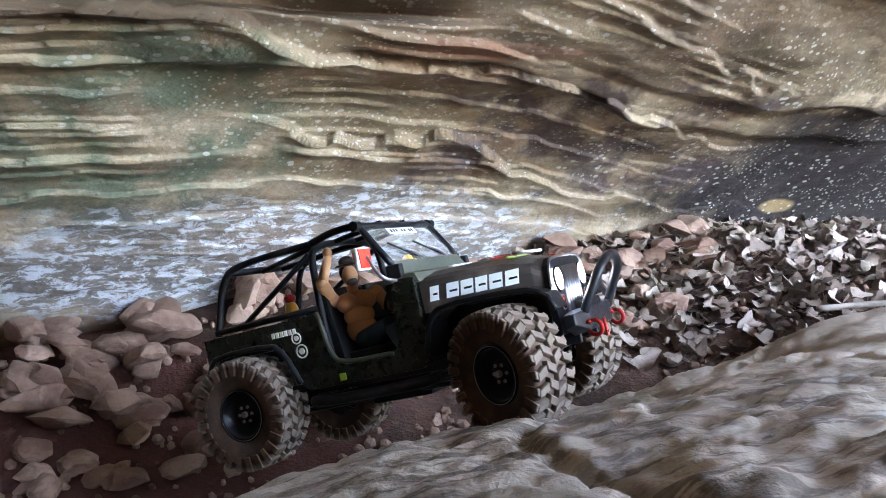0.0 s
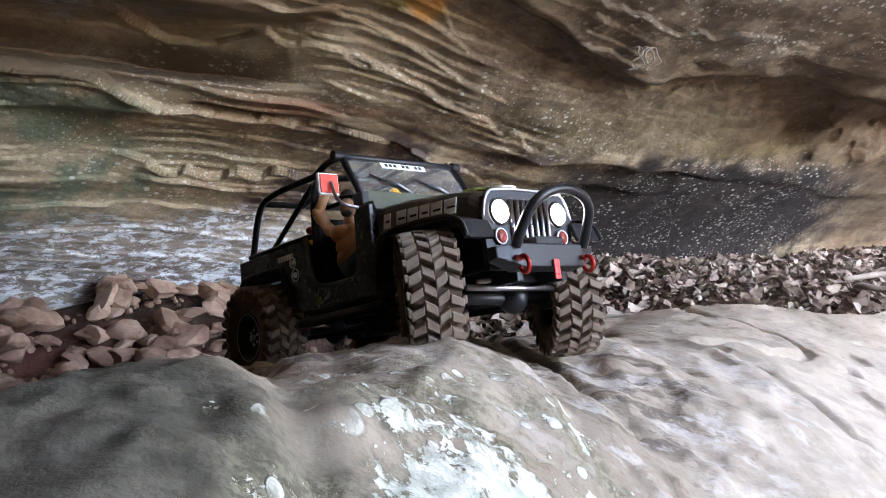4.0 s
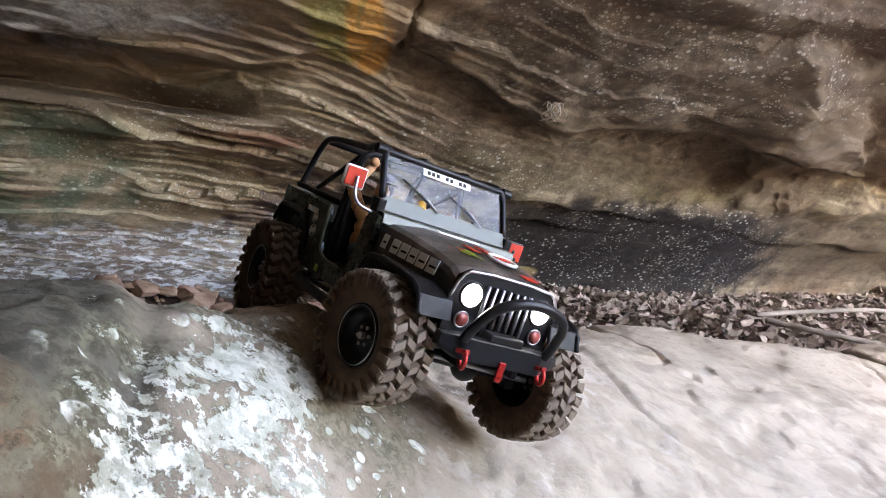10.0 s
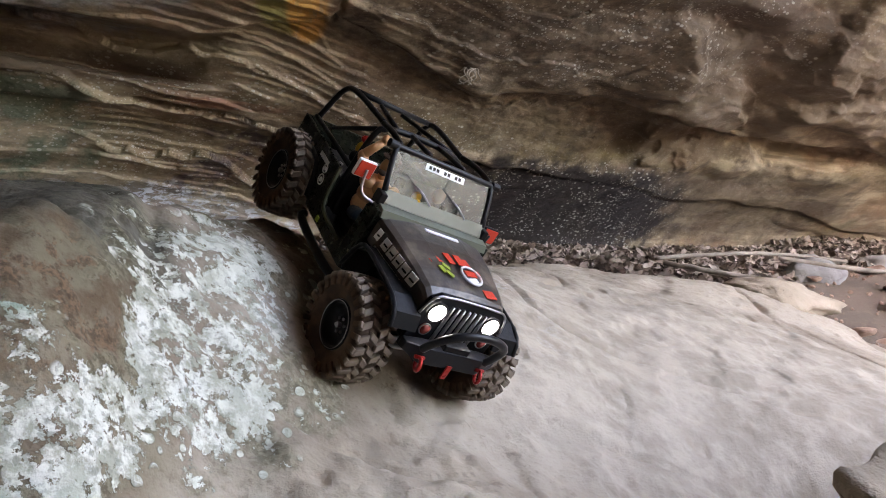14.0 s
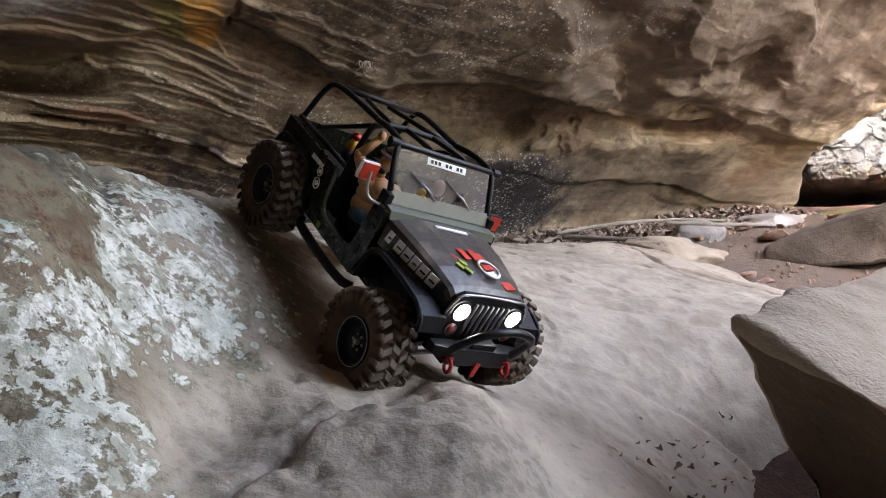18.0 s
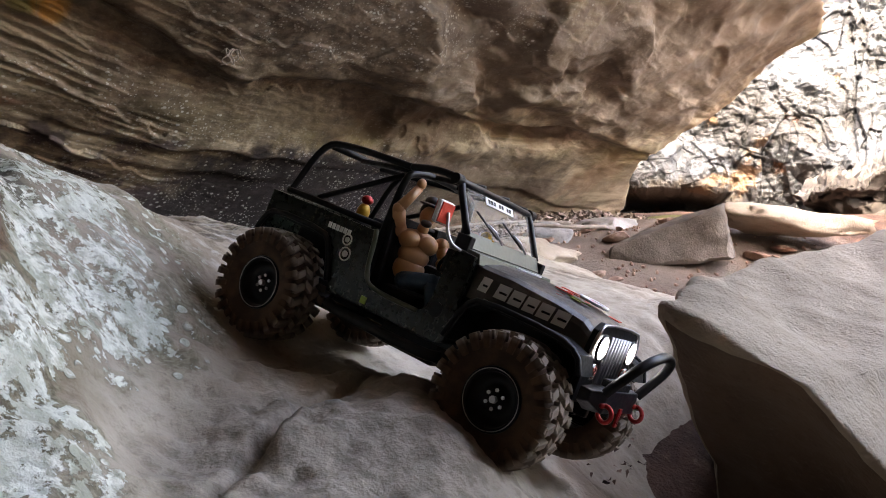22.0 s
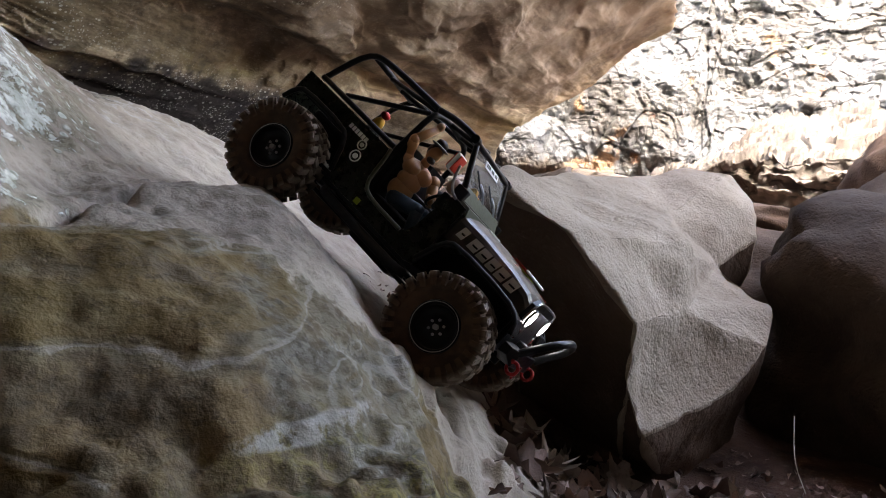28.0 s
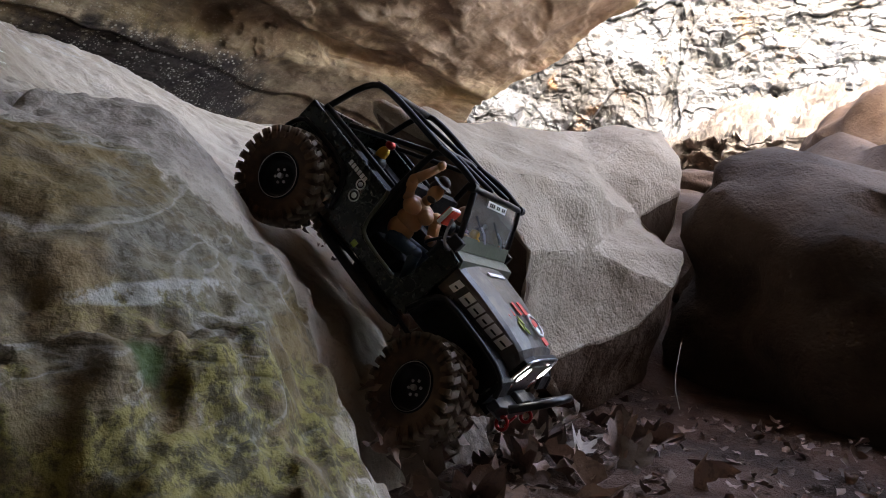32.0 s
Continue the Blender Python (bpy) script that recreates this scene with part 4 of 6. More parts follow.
def build_ledge():
    # a thick bedded ledge that climbs away to the side: brown undercut front, thin grey beds on its back
    run = [0.0, 0.33, 0.67, 1.0]
    low = ((4.95, 5.0, 5.05, 5.2), (2.05, 1.65, 1.12, 0.7), (0.0, 0.0, 0.0, 0.0))
    foot_ = ((4.85, 4.93, 5.0, 5.15), (2.0, 1.62, 1.12, 0.7), (0.46, 0.42, 0.42, 0.43))
    front = ((4.69, 4.79, 4.85, 5.13), (1.95, 1.61, 1.17, 0.68), (0.55, 0.65, 0.66, 0.79))
    back = ((6.05, 6.41, 6.9, 7.34), (2.67, 2.41, 1.88, 1.41), (0.83, 1.18, 1.38, 1.66))
    u, v = np.linspace(-0.25, 1.6, 420), np.concatenate([np.linspace(0, 1, 30), np.linspace(1, 2, 60)[1:], np.linspace(2, 3, 320)[1:]])
    U, V = np.meshgrid(u, v)
    P = []
    for k in range(3):
        rows = [np.interp(U, run, c[k]) + (U - np.clip(U, 0, 1)) * (c[k][3] - c[k][0]) for c in (low, foot_, front, back)]
        P.append(np.where(V < 1, rows[0] + (rows[1] - rows[0]) * V, np.where(V < 2, rows[1] + (rows[2] - rows[1]) * (V - 1), rows[2] + (rows[3] - rows[2]) * (V - 2))))
    X, Y, Z = P
    top = smooth(V, 1.85, 2.1)
    q = (V - 2) * 11 + 1.6 * U + 1.1 * fbm(U * 4, V * 3, 0 * U, 3, 0.5, 91)
    q2 = (V - 2) * 27 - 2.5 * U + 1.4 * fbm(U * 7, V * 4, 0 * U, 3, 0.5, 92)
    lift = 0.085 * (0.5 - (q - np.floor(q)) ** 0.7) + 0.04 * (0.5 - (q2 - np.floor(q2)) ** 0.7)
    big = 0.09 * fbm(U * 4.5, V * 2.5, 0 * U, 4, 0.5, 93)
    Z = Z + top * (0.8 * lift + 0.5 * big) + 0.03 * fbm(U * 14, V * 6, 0 * U, 3, 0.5, 95)
    X = X + (1 - top) * (0.9 * big + 0.03 * fbm(U * 9, V * 5, 0 * U, 4, 0.5, 94))
    put("bedded_ledge", grid_mesh("bedded_ledge", X, Y, Z), LEDGE, label="thick grey ledge of thinly bedded stone in daylight", category="rock ledge", kind="structure")


def build_light_block():
    # an unseen rough wall, added behind the eye to block light from there
    nu, nv = 260, 120
    U, V = np.meshgrid(np.linspace(0, 1, nu), np.linspace(0, 1, nv))
    ang = np.radians(120 + 178 * U)
    R = 2.75 + 0.5 * np.sin(V * 3.1) - 0.5 * V**2 + 0.22 * fbm(U * 9, V * 5, 0 * U, 5, 0.55, 71)
    X, Y, Z = 0.4 + R * np.sin(ang), -0.35 + R * np.cos(ang), -0.6 + (2.0 + 2.5 * smooth(U, 0.0, 0.12)) * V
    put("light_block", grid_mesh("light_block", X, Y, Z, True), WALL, label="unseen rough sandstone wall added behind to block light", category="rock wall", kind="structure")


build_ground()
build_boulder()
build_overhang()
build_blocks()
build_light_block()
build_far()
build_ledge()


# ---- the toy rock crawler ----
OLIVE = plain("muddy_dark_olive_paint", (0.006, 0.0085, 0.0045), 0.28, 0.0, 0.32, 0.3, (0.035, 0.03, 0.018), 45)
HOODPAINT = plain("dusty_hood_paint", (0.045, 0.036, 0.03), 0.36, 0.0, 0.5, 0.85, (0.2, 0.155, 0.12), 60)
OLIVE_LIP = plain("worn_olive_edge", (0.055, 0.06, 0.034), 0.4, 0.0, 0.4, 0.4)
COWL = plain("dusty_grey_green_paint", (0.105, 0.112, 0.082), 0.36, 0.0, 0.5, 0.5, (0.2, 0.18, 0.135))
BLACK = plain("black_plastic", (0.008, 0.008, 0.009), 0.45, 0.0, 0.22, 0.35, (0.03, 0.022, 0.017))
STEELBLACK = plain("black_powder_coat", (0.011, 0.012, 0.015), 0.33, 0.0, 0.25, 0.3, (0.04, 0.03, 0.024))
RIMBLACK = plain("satin_black_rim", (0.005, 0.005, 0.006), 0.4, 0.0, 0.2, 0.15, (0.03, 0.02, 0.014))
CHROME = plain("dusty_bright_metal", (0.4, 0.4, 0.42), 0.32, 1.0, 0.5, 0.3, (0.2, 0.16, 0.12))
RED = plain("red_anodised_metal", (0.42, 0.02, 0.018), 0.3, 0.4, 0.5, 0.2)
REDFLAT = plain("red_sticker", (0.6, 0.035, 0.012), 0.6, 0.0, 0.5, 0.2)
WHITEFLAT = plain("white_sticker", (0.84, 0.85, 0.84), 0.4, 0.0, 0.5, 0.1)
GREENFLAT = plain("yellow_green_sticker", (0.3, 0.4, 0.04), 0.45, 0.0, 0.5, 0.3)
SKIN = plain("tan_moulded_plastic", (0.52, 0.25, 0.11), 0.38, 0.0, 0.5, 0.3, (0.16, 0.07, 0.035))
SKINPALE = plain("pale_moulded_plastic", (0.4, 0.24, 0.17), 0.45, 0.0, 0.5, 0.2)
HAIR = plain("dark_brown_plastic", (0.03, 0.016, 0.01), 0.5)
JEANS = plain("blue_painted_plastic", (0.035, 0.06, 0.085), 0.55, 0.0, 0.4, 0.4, (0.08, 0.1, 0.12))
YELLOW = plain("yellow_plastic", (0.7, 0.36, 0.03), 0.35)
BULB = glow("lit_headlight", (0.8, 0.9, 1.0), 0.9)
AMBER = plain("dull_red_lens", (0.3, 0.06, 0.05), 0.2)
SCREEN = glass("dusty_windscreen", (0.8, 0.82, 0.82), 0.03, 0.06)


def tyre_rubber():
    t = Tree("mud_caked_rubber")
    a, b = t.noise(t.obj, 28, 5), t.noise(t.obj, 160, 4)
    rad = t.nt.nodes.new("ShaderNodeVectorMath")
    rad.operation = "LENGTH"
    sep = t.xyz(t.obj)
    comb = t.nt.nodes.new("ShaderNodeCombineXYZ")
    t.put(comb.inputs[0], sep[0])
    t.put(comb.inputs[2], sep[2])
    t.put(rad.inputs[0], comb.outputs[0])
    c = t.mix(t.ramp(a, 0.35, 0.62, 0.25, 0.95), (0.034, 0.022, 0.015), (0.105, 0.06, 0.036))
    c = t.mix(t.ramp(rad.outputs["Value"], 0.0568, 0.065, 0.0, 0.85), c, (0.21, 0.165, 0.13))
    return t.done(c, 0.88, 0.0, t.bump(b, 0.6, 0.0012), 0.25)


TYRE = tyre_rubber()


def part(name, bm, material, parent, label="", soft=False):
    """Link a bmesh as one mesh under a thing or a part."""
    for f in bm.faces:
        f.smooth = soft
    me = bpy.data.meshes.new(name)
    bm.to_mesh(me)
    bm.free()
    me.materials.append(material)
    return put(name, me, None, parent, label)


def box(x0, x1, y0, y1, z0, z1, bevel=0.0015, bm=None):
    own = bm is None
    bm = bm or bmesh.new()
    r = bmesh.ops.create_cube(bm, size=1.0, matrix=Matrix.LocRotScale(((x0 + x1) / 2, (y0 + y1) / 2, (z0 + z1) / 2), None, (x1 - x0, y1 - y0, z1 - z0)))
    if bevel:
        es = list({e for v in r["verts"] for e in v.link_edges})
        bmesh.ops.bevel(bm, geom=es, offset=bevel, segments=2, profile=0.6, affect="EDGES")
    return bm


def tube(points, radius, sides=10, bm=None, smooth_path=2):
    """A round bar along a path, its bends eased."""
    p = [Vector(q) for q in points]
    for _ in range(smooth_path):
        if len(p) > 2:
            q = [p[0]]
            for a, b in zip(p, p[1:]):
                q += [a.lerp(b, 0.25), a.lerp(b, 0.75)]
            p = q + [p[-1]]
    bm = bm or bmesh.new()
    rings, side = [], None
    for i, c in enumerate(p):
        d = (p[min(i + 1, len(p) - 1)] - p[max(i - 1, 0)]).normalized()
        if side is None:
            side = d.orthogonal().normalized()
        side = (side - d * side.dot(d)).normalized()
        up = d.cross(side)
        rings.append([bm.verts.new(c + radius * (math.cos(a) * side + math.sin(a) * up)) for a in (2 * math.pi * k / sides for k in range(sides))])
    for a, b in zip(rings, rings[1:]):
        for k in range(sides):
            bm.faces.new((a[k], a[(k + 1) % sides], b[(k + 1) % sides], b[k]))
    bm.faces.new(rings[0][::-1])
    bm.faces.new(rings[-1])
    return bm


def disc(centre, axis, radius, depth, sides=24, bm=None, top=None):
    """A short cylinder about an axis; top: its far radius where it tapers."""
    bm = bm or bmesh.new()
    rot = Vector(axis).to_track_quat("Z", "Y").to_matrix().to_4x4()
    bmesh.ops.create_cone(bm, cap_ends=True, segments=sides, radius1=radius, radius2=radius if top is None else top, depth=depth, matrix=Matrix.Translation(centre) @ rot)
    return bm


def ring(centre, axis, radius, thick, sides=28, bm=None, turn=2 * math.pi):
    """A round hoop."""
    rot = Vector(axis).to_track_quat("Z", "Y").to_matrix()
    n = sides + 1
    pts = [Vector(centre) + rot @ Vector((radius * math.cos(turn * k / sides), radius * math.sin(turn * k / sides), 0)) for k in range(n)]
    return tube(pts, thick, 8, bm, 0)


def plate(outline, y0, y1, bm=None, bevel=0.0):
    """A panel with an outline in side view (x, z), between two widths y."""
    bm = bm or bmesh.new()
    a = [bm.verts.new((x, y0, z)) for x, z in outline]
    b = [bm.verts.new((x, y1, z)) for x, z in outline]
    n = len(a)
    f = [bm.faces.new(a), bm.faces.new(b[::-1])] + [bm.faces.new((a[i], b[i], b[(i + 1) % n], a[(i + 1) % n])) for i in range(n)]
    bmesh.ops.recalc_face_normals(bm, faces=f)
    if bevel:
        bmesh.ops.bevel(bm, geom=list({e for q in f[:2] for e in q.edges}), offset=bevel, segments=2, profile=0.6, affect="EDGES")
    bmesh.ops.triangulate(bm, faces=[q for q in bm.faces if len(q.verts) > 4])
    return bm


def loft(sections, bm=None):
    """A closed skin over rings of places, each with as many."""
    bm = bm or bmesh.new()
    rings = [[bm.verts.new(c) for c in s] for s in sections]
    n = len(rings[0])
    fs = []
    for a, b in zip(rings, rings[1:]):
        for k in range(n):
            fs.append(bm.faces.new((a[k], a[(k + 1) % n], b[(k + 1) % n], b[k])))
    fs += [bm.faces.new(rings[0][::-1]), bm.faces.new(rings[-1])]
    bmesh.ops.recalc_face_normals(bm, faces=fs)
    return bm


def blob(parts, bm=None):
    """Rounded limbs and lumps: (centre, half sizes, rotation)."""
    bm = bm or bmesh.new()
    for c, s, r in parts:
        bmesh.ops.create_uvsphere(bm, u_segments=14, v_segments=10, radius=1.0, matrix=Matrix.LocRotScale(c, Euler([radians(a) for a in r]), s))
    return bm


def limb(a, b, ra, rb, bm):
    """A tapered limb from a to b with round ends."""
    a, b = Vector(a), Vector(b)
    d = b - a
    rot = d.to_track_quat("Z", "Y").to_matrix().to_4x4()
    bmesh.ops.create_cone(bm, cap_ends=True, segments=12, radius1=ra, radius2=rb, depth=d.length, matrix=Matrix.Translation((a + b) / 2) @ rot)
    for c, r in ((a, ra), (b, rb)):
        bmesh.ops.create_uvsphere(bm, u_segments=12, v_segments=8, radius=r, matrix=Matrix.Translation(c))
    return bm


HUB_X, HUB_Y, HUB_Z, TYRE_R = {1: 0.173, -1: -0.162}, 0.1, 0.0765, 0.067
SHRINK = Matrix.Scale(TYRE_R / 0.0758, 4)


def tyre_bmesh():
    bm = bmesh.new()
    prof = [(-0.020, 0.0345), (-0.0255, 0.041), (-0.0285, 0.055), (-0.0275, 0.0625), (-0.022, 0.067), (-0.010, 0.0685), (0.0, 0.0685), (0.010, 0.0685), (0.022, 0.067),
            (0.0275, 0.0625), (0.0285, 0.055), (0.0255, 0.041), (0.020, 0.0345)]
    n = 60
    rings = []
    for k in range(n):
        a = 2 * math.pi * k / n
        rings.append([bm.verts.new((r * math.cos(a), y, r * math.sin(a))) for y, r in prof])
    for k in range(n):
        a, b = rings[k], rings[(k + 1) % n]
        for i in range(len(prof) - 1):
            bm.faces.new((a[i], a[i + 1], b[i + 1], b[i]))
    return bm


LUGS = 25


def lug_mesh(side, shoulder):
    """One tread block, hooked in the middle row, or wrapped over the shoulder and down the sidewall."""
    bm = bmesh.new()
    rows = ((0.0005, 0.0125, 0.05, 0.078, 0.066, 0.0758, 0.0),) if not shoulder else ((0.0138, 0.0275, -0.045, 0.074, 0.064, 0.0755, 0.0015), (0.0258, 0.0306, 0.015, 0.07, 0.054, 0.0732, 0.0))
    for y0, y1, sweep, w, r0, r1, drop in rows:
        vs = []
        for y, sh in ((y0, -sweep), (y1, sweep)):
            for da in (-w, w):
                for r in (r0, r1):
                    a = da * (0.84 if r == r1 else 1.0) + sh
                    rr = r - (drop if y == y1 and r == r1 else 0.0)
                    vs.append(bm.verts.new((rr * math.cos(a), side * y, rr * math.sin(a))))
        fs = [bm.faces.new([vs[i] for i in f]) for f in ((0, 1, 3, 2), (4, 6, 7, 5), (0, 4, 5, 1), (2, 3, 7, 6), (1, 5, 7, 3), (0, 2, 6, 4))]
        bmesh.ops.recalc_face_normals(bm, faces=fs)
    bmesh.ops.bevel(bm, geom=list(bm.edges), offset=0.0007, segments=1, affect="EDGES")
    bm.transform(SHRINK)
    me = bpy.data.meshes.new("lug")
    bm.to_mesh(me)
    bm.free()
    me.materials.append(TYRE)
    return me


def rim_bmesh(out):
    bm = bmesh.new()
    prof = [(-0.021, 0.042), (0.012, 0.038), (0.0215, 0.0415), (0.0235, 0.0405), (0.0235, 0.036), (0.020, 0.0345), (0.011, 0.032), (0.009, 0.018), (0.013, 0.014), (0.0135, 0.0005)]
    n = 48
    rings = []
    for k in range(n):
        a = 2 * math.pi * k / n
        rings.append([bm.verts.new((0.87 * r * math.cos(a), out * y, 0.87 * r * math.sin(a))) for y, r in prof])
    for k in range(n):
        a, b = rings[k], rings[(k + 1) % n]
        for i in range(len(prof) - 1):
            bm.faces.new((a[i], a[i + 1], b[i + 1], b[i]))
    bmesh.ops.recalc_face_normals(bm, faces=bm.faces)
    return bm


def build_truck():
    truck = tagged(new("toy_truck"), "dark olive toy crawler truck with muddy tyres and lit headlights", "toy truck")
    P = lambda name, bm, mat, label="", soft=False, under=None: part(name, bm, mat, under or truck, label, soft)
    wheels = []
    tyre_me = None
    lug_kinds = [(side, shoulder, lug_mesh(side, shoulder)) for side in (-1, 1) for shoulder in (False, True)]
    for fx in (1, -1):
        for sy in (-1, 1):
            w = tagged(new("wheel"))
            w.parent = truck
            w.matrix_basis = pose(HUB_X[fx], sy * HUB_Y, HUB_Z)
            if tyre_me is None:
                t = P("tyre", tyre_bmesh(), TYRE, "mud-caked knobbly rubber tyre", False, w)
                tyre_me = t.data
                for p in tyre_me.polygons:
                    p.use_smooth = p.index < 60 * 12
            else:
                put("tyre", tyre_me, None, w, "mud-caked knobbly rubber tyre")
            for side, shoulder, me in lug_kinds:
                for k in range(LUGS):
                    put("lug", me, None, w, m=pose(0, 0, 0, 0, 360.0 * (k + (0.5 if side > 0 else 0.0) + (0.22 if shoulder else 0.0)) / LUGS, 0))
            P("rim", rim_bmesh(sy), RIMBLACK, "satin black wheel disc with a bare edge", True, w)
            P("edge_ring", ring((0, sy * 0.0232, 0), (0, 1, 0), 0.0335, 0.0006, 40), CHROME, "thin bright rim edge", True, w)
            P("hub_cap", disc((0, sy * 0.016, 0), (0, 1, 0), 0.0042, 0.006, 6), CHROME, "steel hub nut", False, w)
            for k in range(6):
                a = math.pi * k / 3
                P("bolt", disc((0.0105 * math.cos(a), sy * 0.0125, 0.0105 * math.sin(a)), (0, 1, 0), 0.0021, 0.005, 6), CHROME, "", False, w)
            for piece in w.children:
                if piece.data.users == 1 or piece.name.startswith("tyre") and not wheels:
                    piece.data.transform(SHRINK)
            wheels.append((w, fx, sy))
    axles = []
    for fx in (1, -1):
        ax = tagged(new("axle"))
        ax.parent = truck
        ax.matrix_basis = pose(HUB_X[fx], 0, HUB_Z)
        bm = tube([(0, -0.082, 0), (0, 0.082, 0)], 0.0075, 12, None, 0)
        blob([((0.004 * fx, 0.014, 0), (0.017, 0.016, 0.018), (0, 0, 0))], bm)
        P("axle_tube", bm, STEELBLACK, "", True, ax)
        for sy in (-1, 1):
            P("knuckle", box(-0.012, 0.012, sy * 0.074 - 0.006, sy * 0.074 + 0.006, -0.013, 0.016, 0.003), STEELBLACK, "", False, ax)
        if fx > 0:
            P("tie_rod", tube([(0.03, -0.076, 0.006), (0.03, 0.076, 0.006)], 0.0032, 10, None, 0), CHROME, "bright steering link", True, ax)
            P("drag_link", tube([(0.024, -0.055, 0.013), (0.02, 0.02, 0.02)], 0.0027, 10, None, 0), CHROME, "bright steering link", True, ax)
            P("servo", box(0.008, 0.03, -0.008, 0.03, 0.012, 0.03, 0.002), BLACK, "", False, ax)
        axles.append((ax, fx))
    for sy in (-1, 1):
        P("frame_rail", box(-0.205, 0.235, sy * 0.033 - 0.004, sy * 0.033 + 0.004, 0.085, 0.101), STEELBLACK)
        for fx in (1, -1):
            P("shock_spring", tube([(fx * (0.142 + 0.009 * math.sin(k * 1.05) * 0.4), sy * 0.046 + 0.0062 * math.cos(k * 1.05), 0.072 + k * 0.0021) for k in range(36)], 0.0011, 6, None, 0),
              RED, "red coil spring", True)
            P("shock_body", tube([(fx * 0.142, sy * 0.046, 0.072), (fx * 0.140, sy * 0.044, 0.152)], 0.0042, 10, None, 0), CHROME, "bright shock absorber", True)
        P("lower_link", tube([(0.03, sy * 0.028, 0.068), (0.162, sy * 0.05, 0.068)], 0.0035, 8, None, 0), STEELBLACK, "", True)
        P("lower_link", tube([(-0.03, sy * 0.028, 0.068), (-0.152, sy * 0.05, 0.068)], 0.0035, 8, None, 0), STEELBLACK, "", True)
    P("skid_plate", box(-0.04, 0.045, -0.03, 0.03, 0.058, 0.09, 0.006), BLACK)
    P("drive_shaft", tube([(0.04, 0.005, 0.075), (0.162, 0.01, 0.074)], 0.0045, 10, None, 0), STEELBLACK, "", True)
    P("drive_shaft", tube([(-0.04, 0.005, 0.075), (-0.152, 0.01, 0.074)], 0.0045, 10, None, 0), STEELBLACK, "", True)
    # tub
    side = [(-0.213, 0.180), (-0.047, 0.180), (-0.041, 0.170), (-0.038, 0.135), (-0.032, 0.122), (-0.02, 0.117), (0.040, 0.117), (0.050, 0.123), (0.055, 0.135), (0.058, 0.185),
            (0.066, 0.196), (0.088, 0.194), (0.088, 0.100), (0.075, 0.096), (-0.076, 0.096), (-0.087, 0.108), (-0.101, 0.142), (-0.116, 0.154), (-0.2, 0.154), (-0.209, 0.146), (-0.214, 0.130)]
    for sy in (-1, 1):
        P("side_panel", plate(side, sy * 0.0905, sy * 0.0965, None, 0.0012), OLIVE)
        P("door_edge", tube([(-0.044, sy * 0.0965, 0.181), (-0.040, sy * 0.098, 0.17), (-0.035, sy * 0.098, 0.130), (-0.020, sy * 0.098, 0.1185), (0.045, sy * 0.098, 0.1185)], 0.0028, 8), OLIVE_LIP, "worn olive lip", True)
        P("rock_slider", tube([(-0.075, sy * 0.090, 0.083), (-0.066, sy * 0.102, 0.081), (0.072, sy * 0.102, 0.081), (0.088, sy * 0.090, 0.084)], 0.0062, 10), BLACK, "scuffed black side bar", True)
        P("wheel_well", box(-0.2, -0.085, min(sy * 0.06, sy * 0.0905), max(sy * 0.06, sy * 0.0905), 0.150, 0.158), BLACK)
        arch = [(-0.084, 0.106), (-0.099, 0.144), (-0.114, 0.157), (-0.2, 0.157), (-0.212, 0.147), (-0.219, 0.128)]
        P("arch_flare", tube([(x, sy * 0.0985, z) for x, z in arch], 0.0035, 8, None, 1), BLACK, "black arch moulding", True)
    P("tub_floor", box(-0.21, 0.085, -0.0905, 0.0905, 0.098, 0.104), BLACK)
    P("tailgate", box(-0.217, -0.211, -0.0965, 0.0965, 0.112, 0.180), OLIVE)
    P("rear_bench", box(-0.195, -0.10, -0.055, 0.055, 0.104, 0.150, 0.006), BLACK)
    P("firewall", box(0.078, 0.086, -0.0905, 0.0905, 0.104, 0.192), BLACK)
    P("cowl", plate([(0.058, 0.186), (0.066, 0.200), (0.088, 0.198), (0.092, 0.188)], -0.0905, 0.0905, None, 0.001), COWL, "dusty grey-green cowl")
    # hood: rounded shoulders, narrowing to the grille
    def hood_ring(x, hw, z, crown, low):
        pts = [(x, -hw, low), (x, -hw, z - 0.010), (x, -hw * 0.97, z - 0.004), (x, -hw * 0.88, z), (x, -hw * 0.45, z + crown * 0.8), (x, 0, z + crown)]
        return pts + [(a, -b, c) for a, b, c in pts[-2::-1]]
    P("hood", loft([hood_ring(0.089, 0.088, 0.190, 0.007, 0.152), hood_ring(0.130, 0.083, 0.189, 0.007, 0.152), hood_ring(0.180, 0.074, 0.184, 0.006, 0.150),
                    hood_ring(0.209, 0.067, 0.178, 0.005, 0.148), hood_ring(0.219, 0.063, 0.171, 0.004, 0.146)]), HOODPAINT, "dusty dark hood covered in stickers", False)
    for sy in (-1, 1):
        fen = [(0.086, 0.108), (0.098, 0.146), (0.114, 0.157), (0.204, 0.155), (0.230, 0.146), (0.237, 0.128), (0.233, 0.127), (0.226, 0.142), (0.202, 0.150), (0.116, 0.152), (0.102, 0.142), (0.091, 0.107)]
        P("front_fender", plate(fen, sy * 0.062, sy * 0.100, None, 0.0008), BLACK)
        P("fender_edge", tube([(x, sy * 0.1, z) for x, z in fen[:6]], 0.003, 8, None, 1), BLACK, "black fender moulding", True)
        P("inner_fender", box(0.09, 0.215, min(sy * 0.05, sy * 0.056), max(sy * 0.05, sy * 0.056), 0.10, 0.152), BLACK)
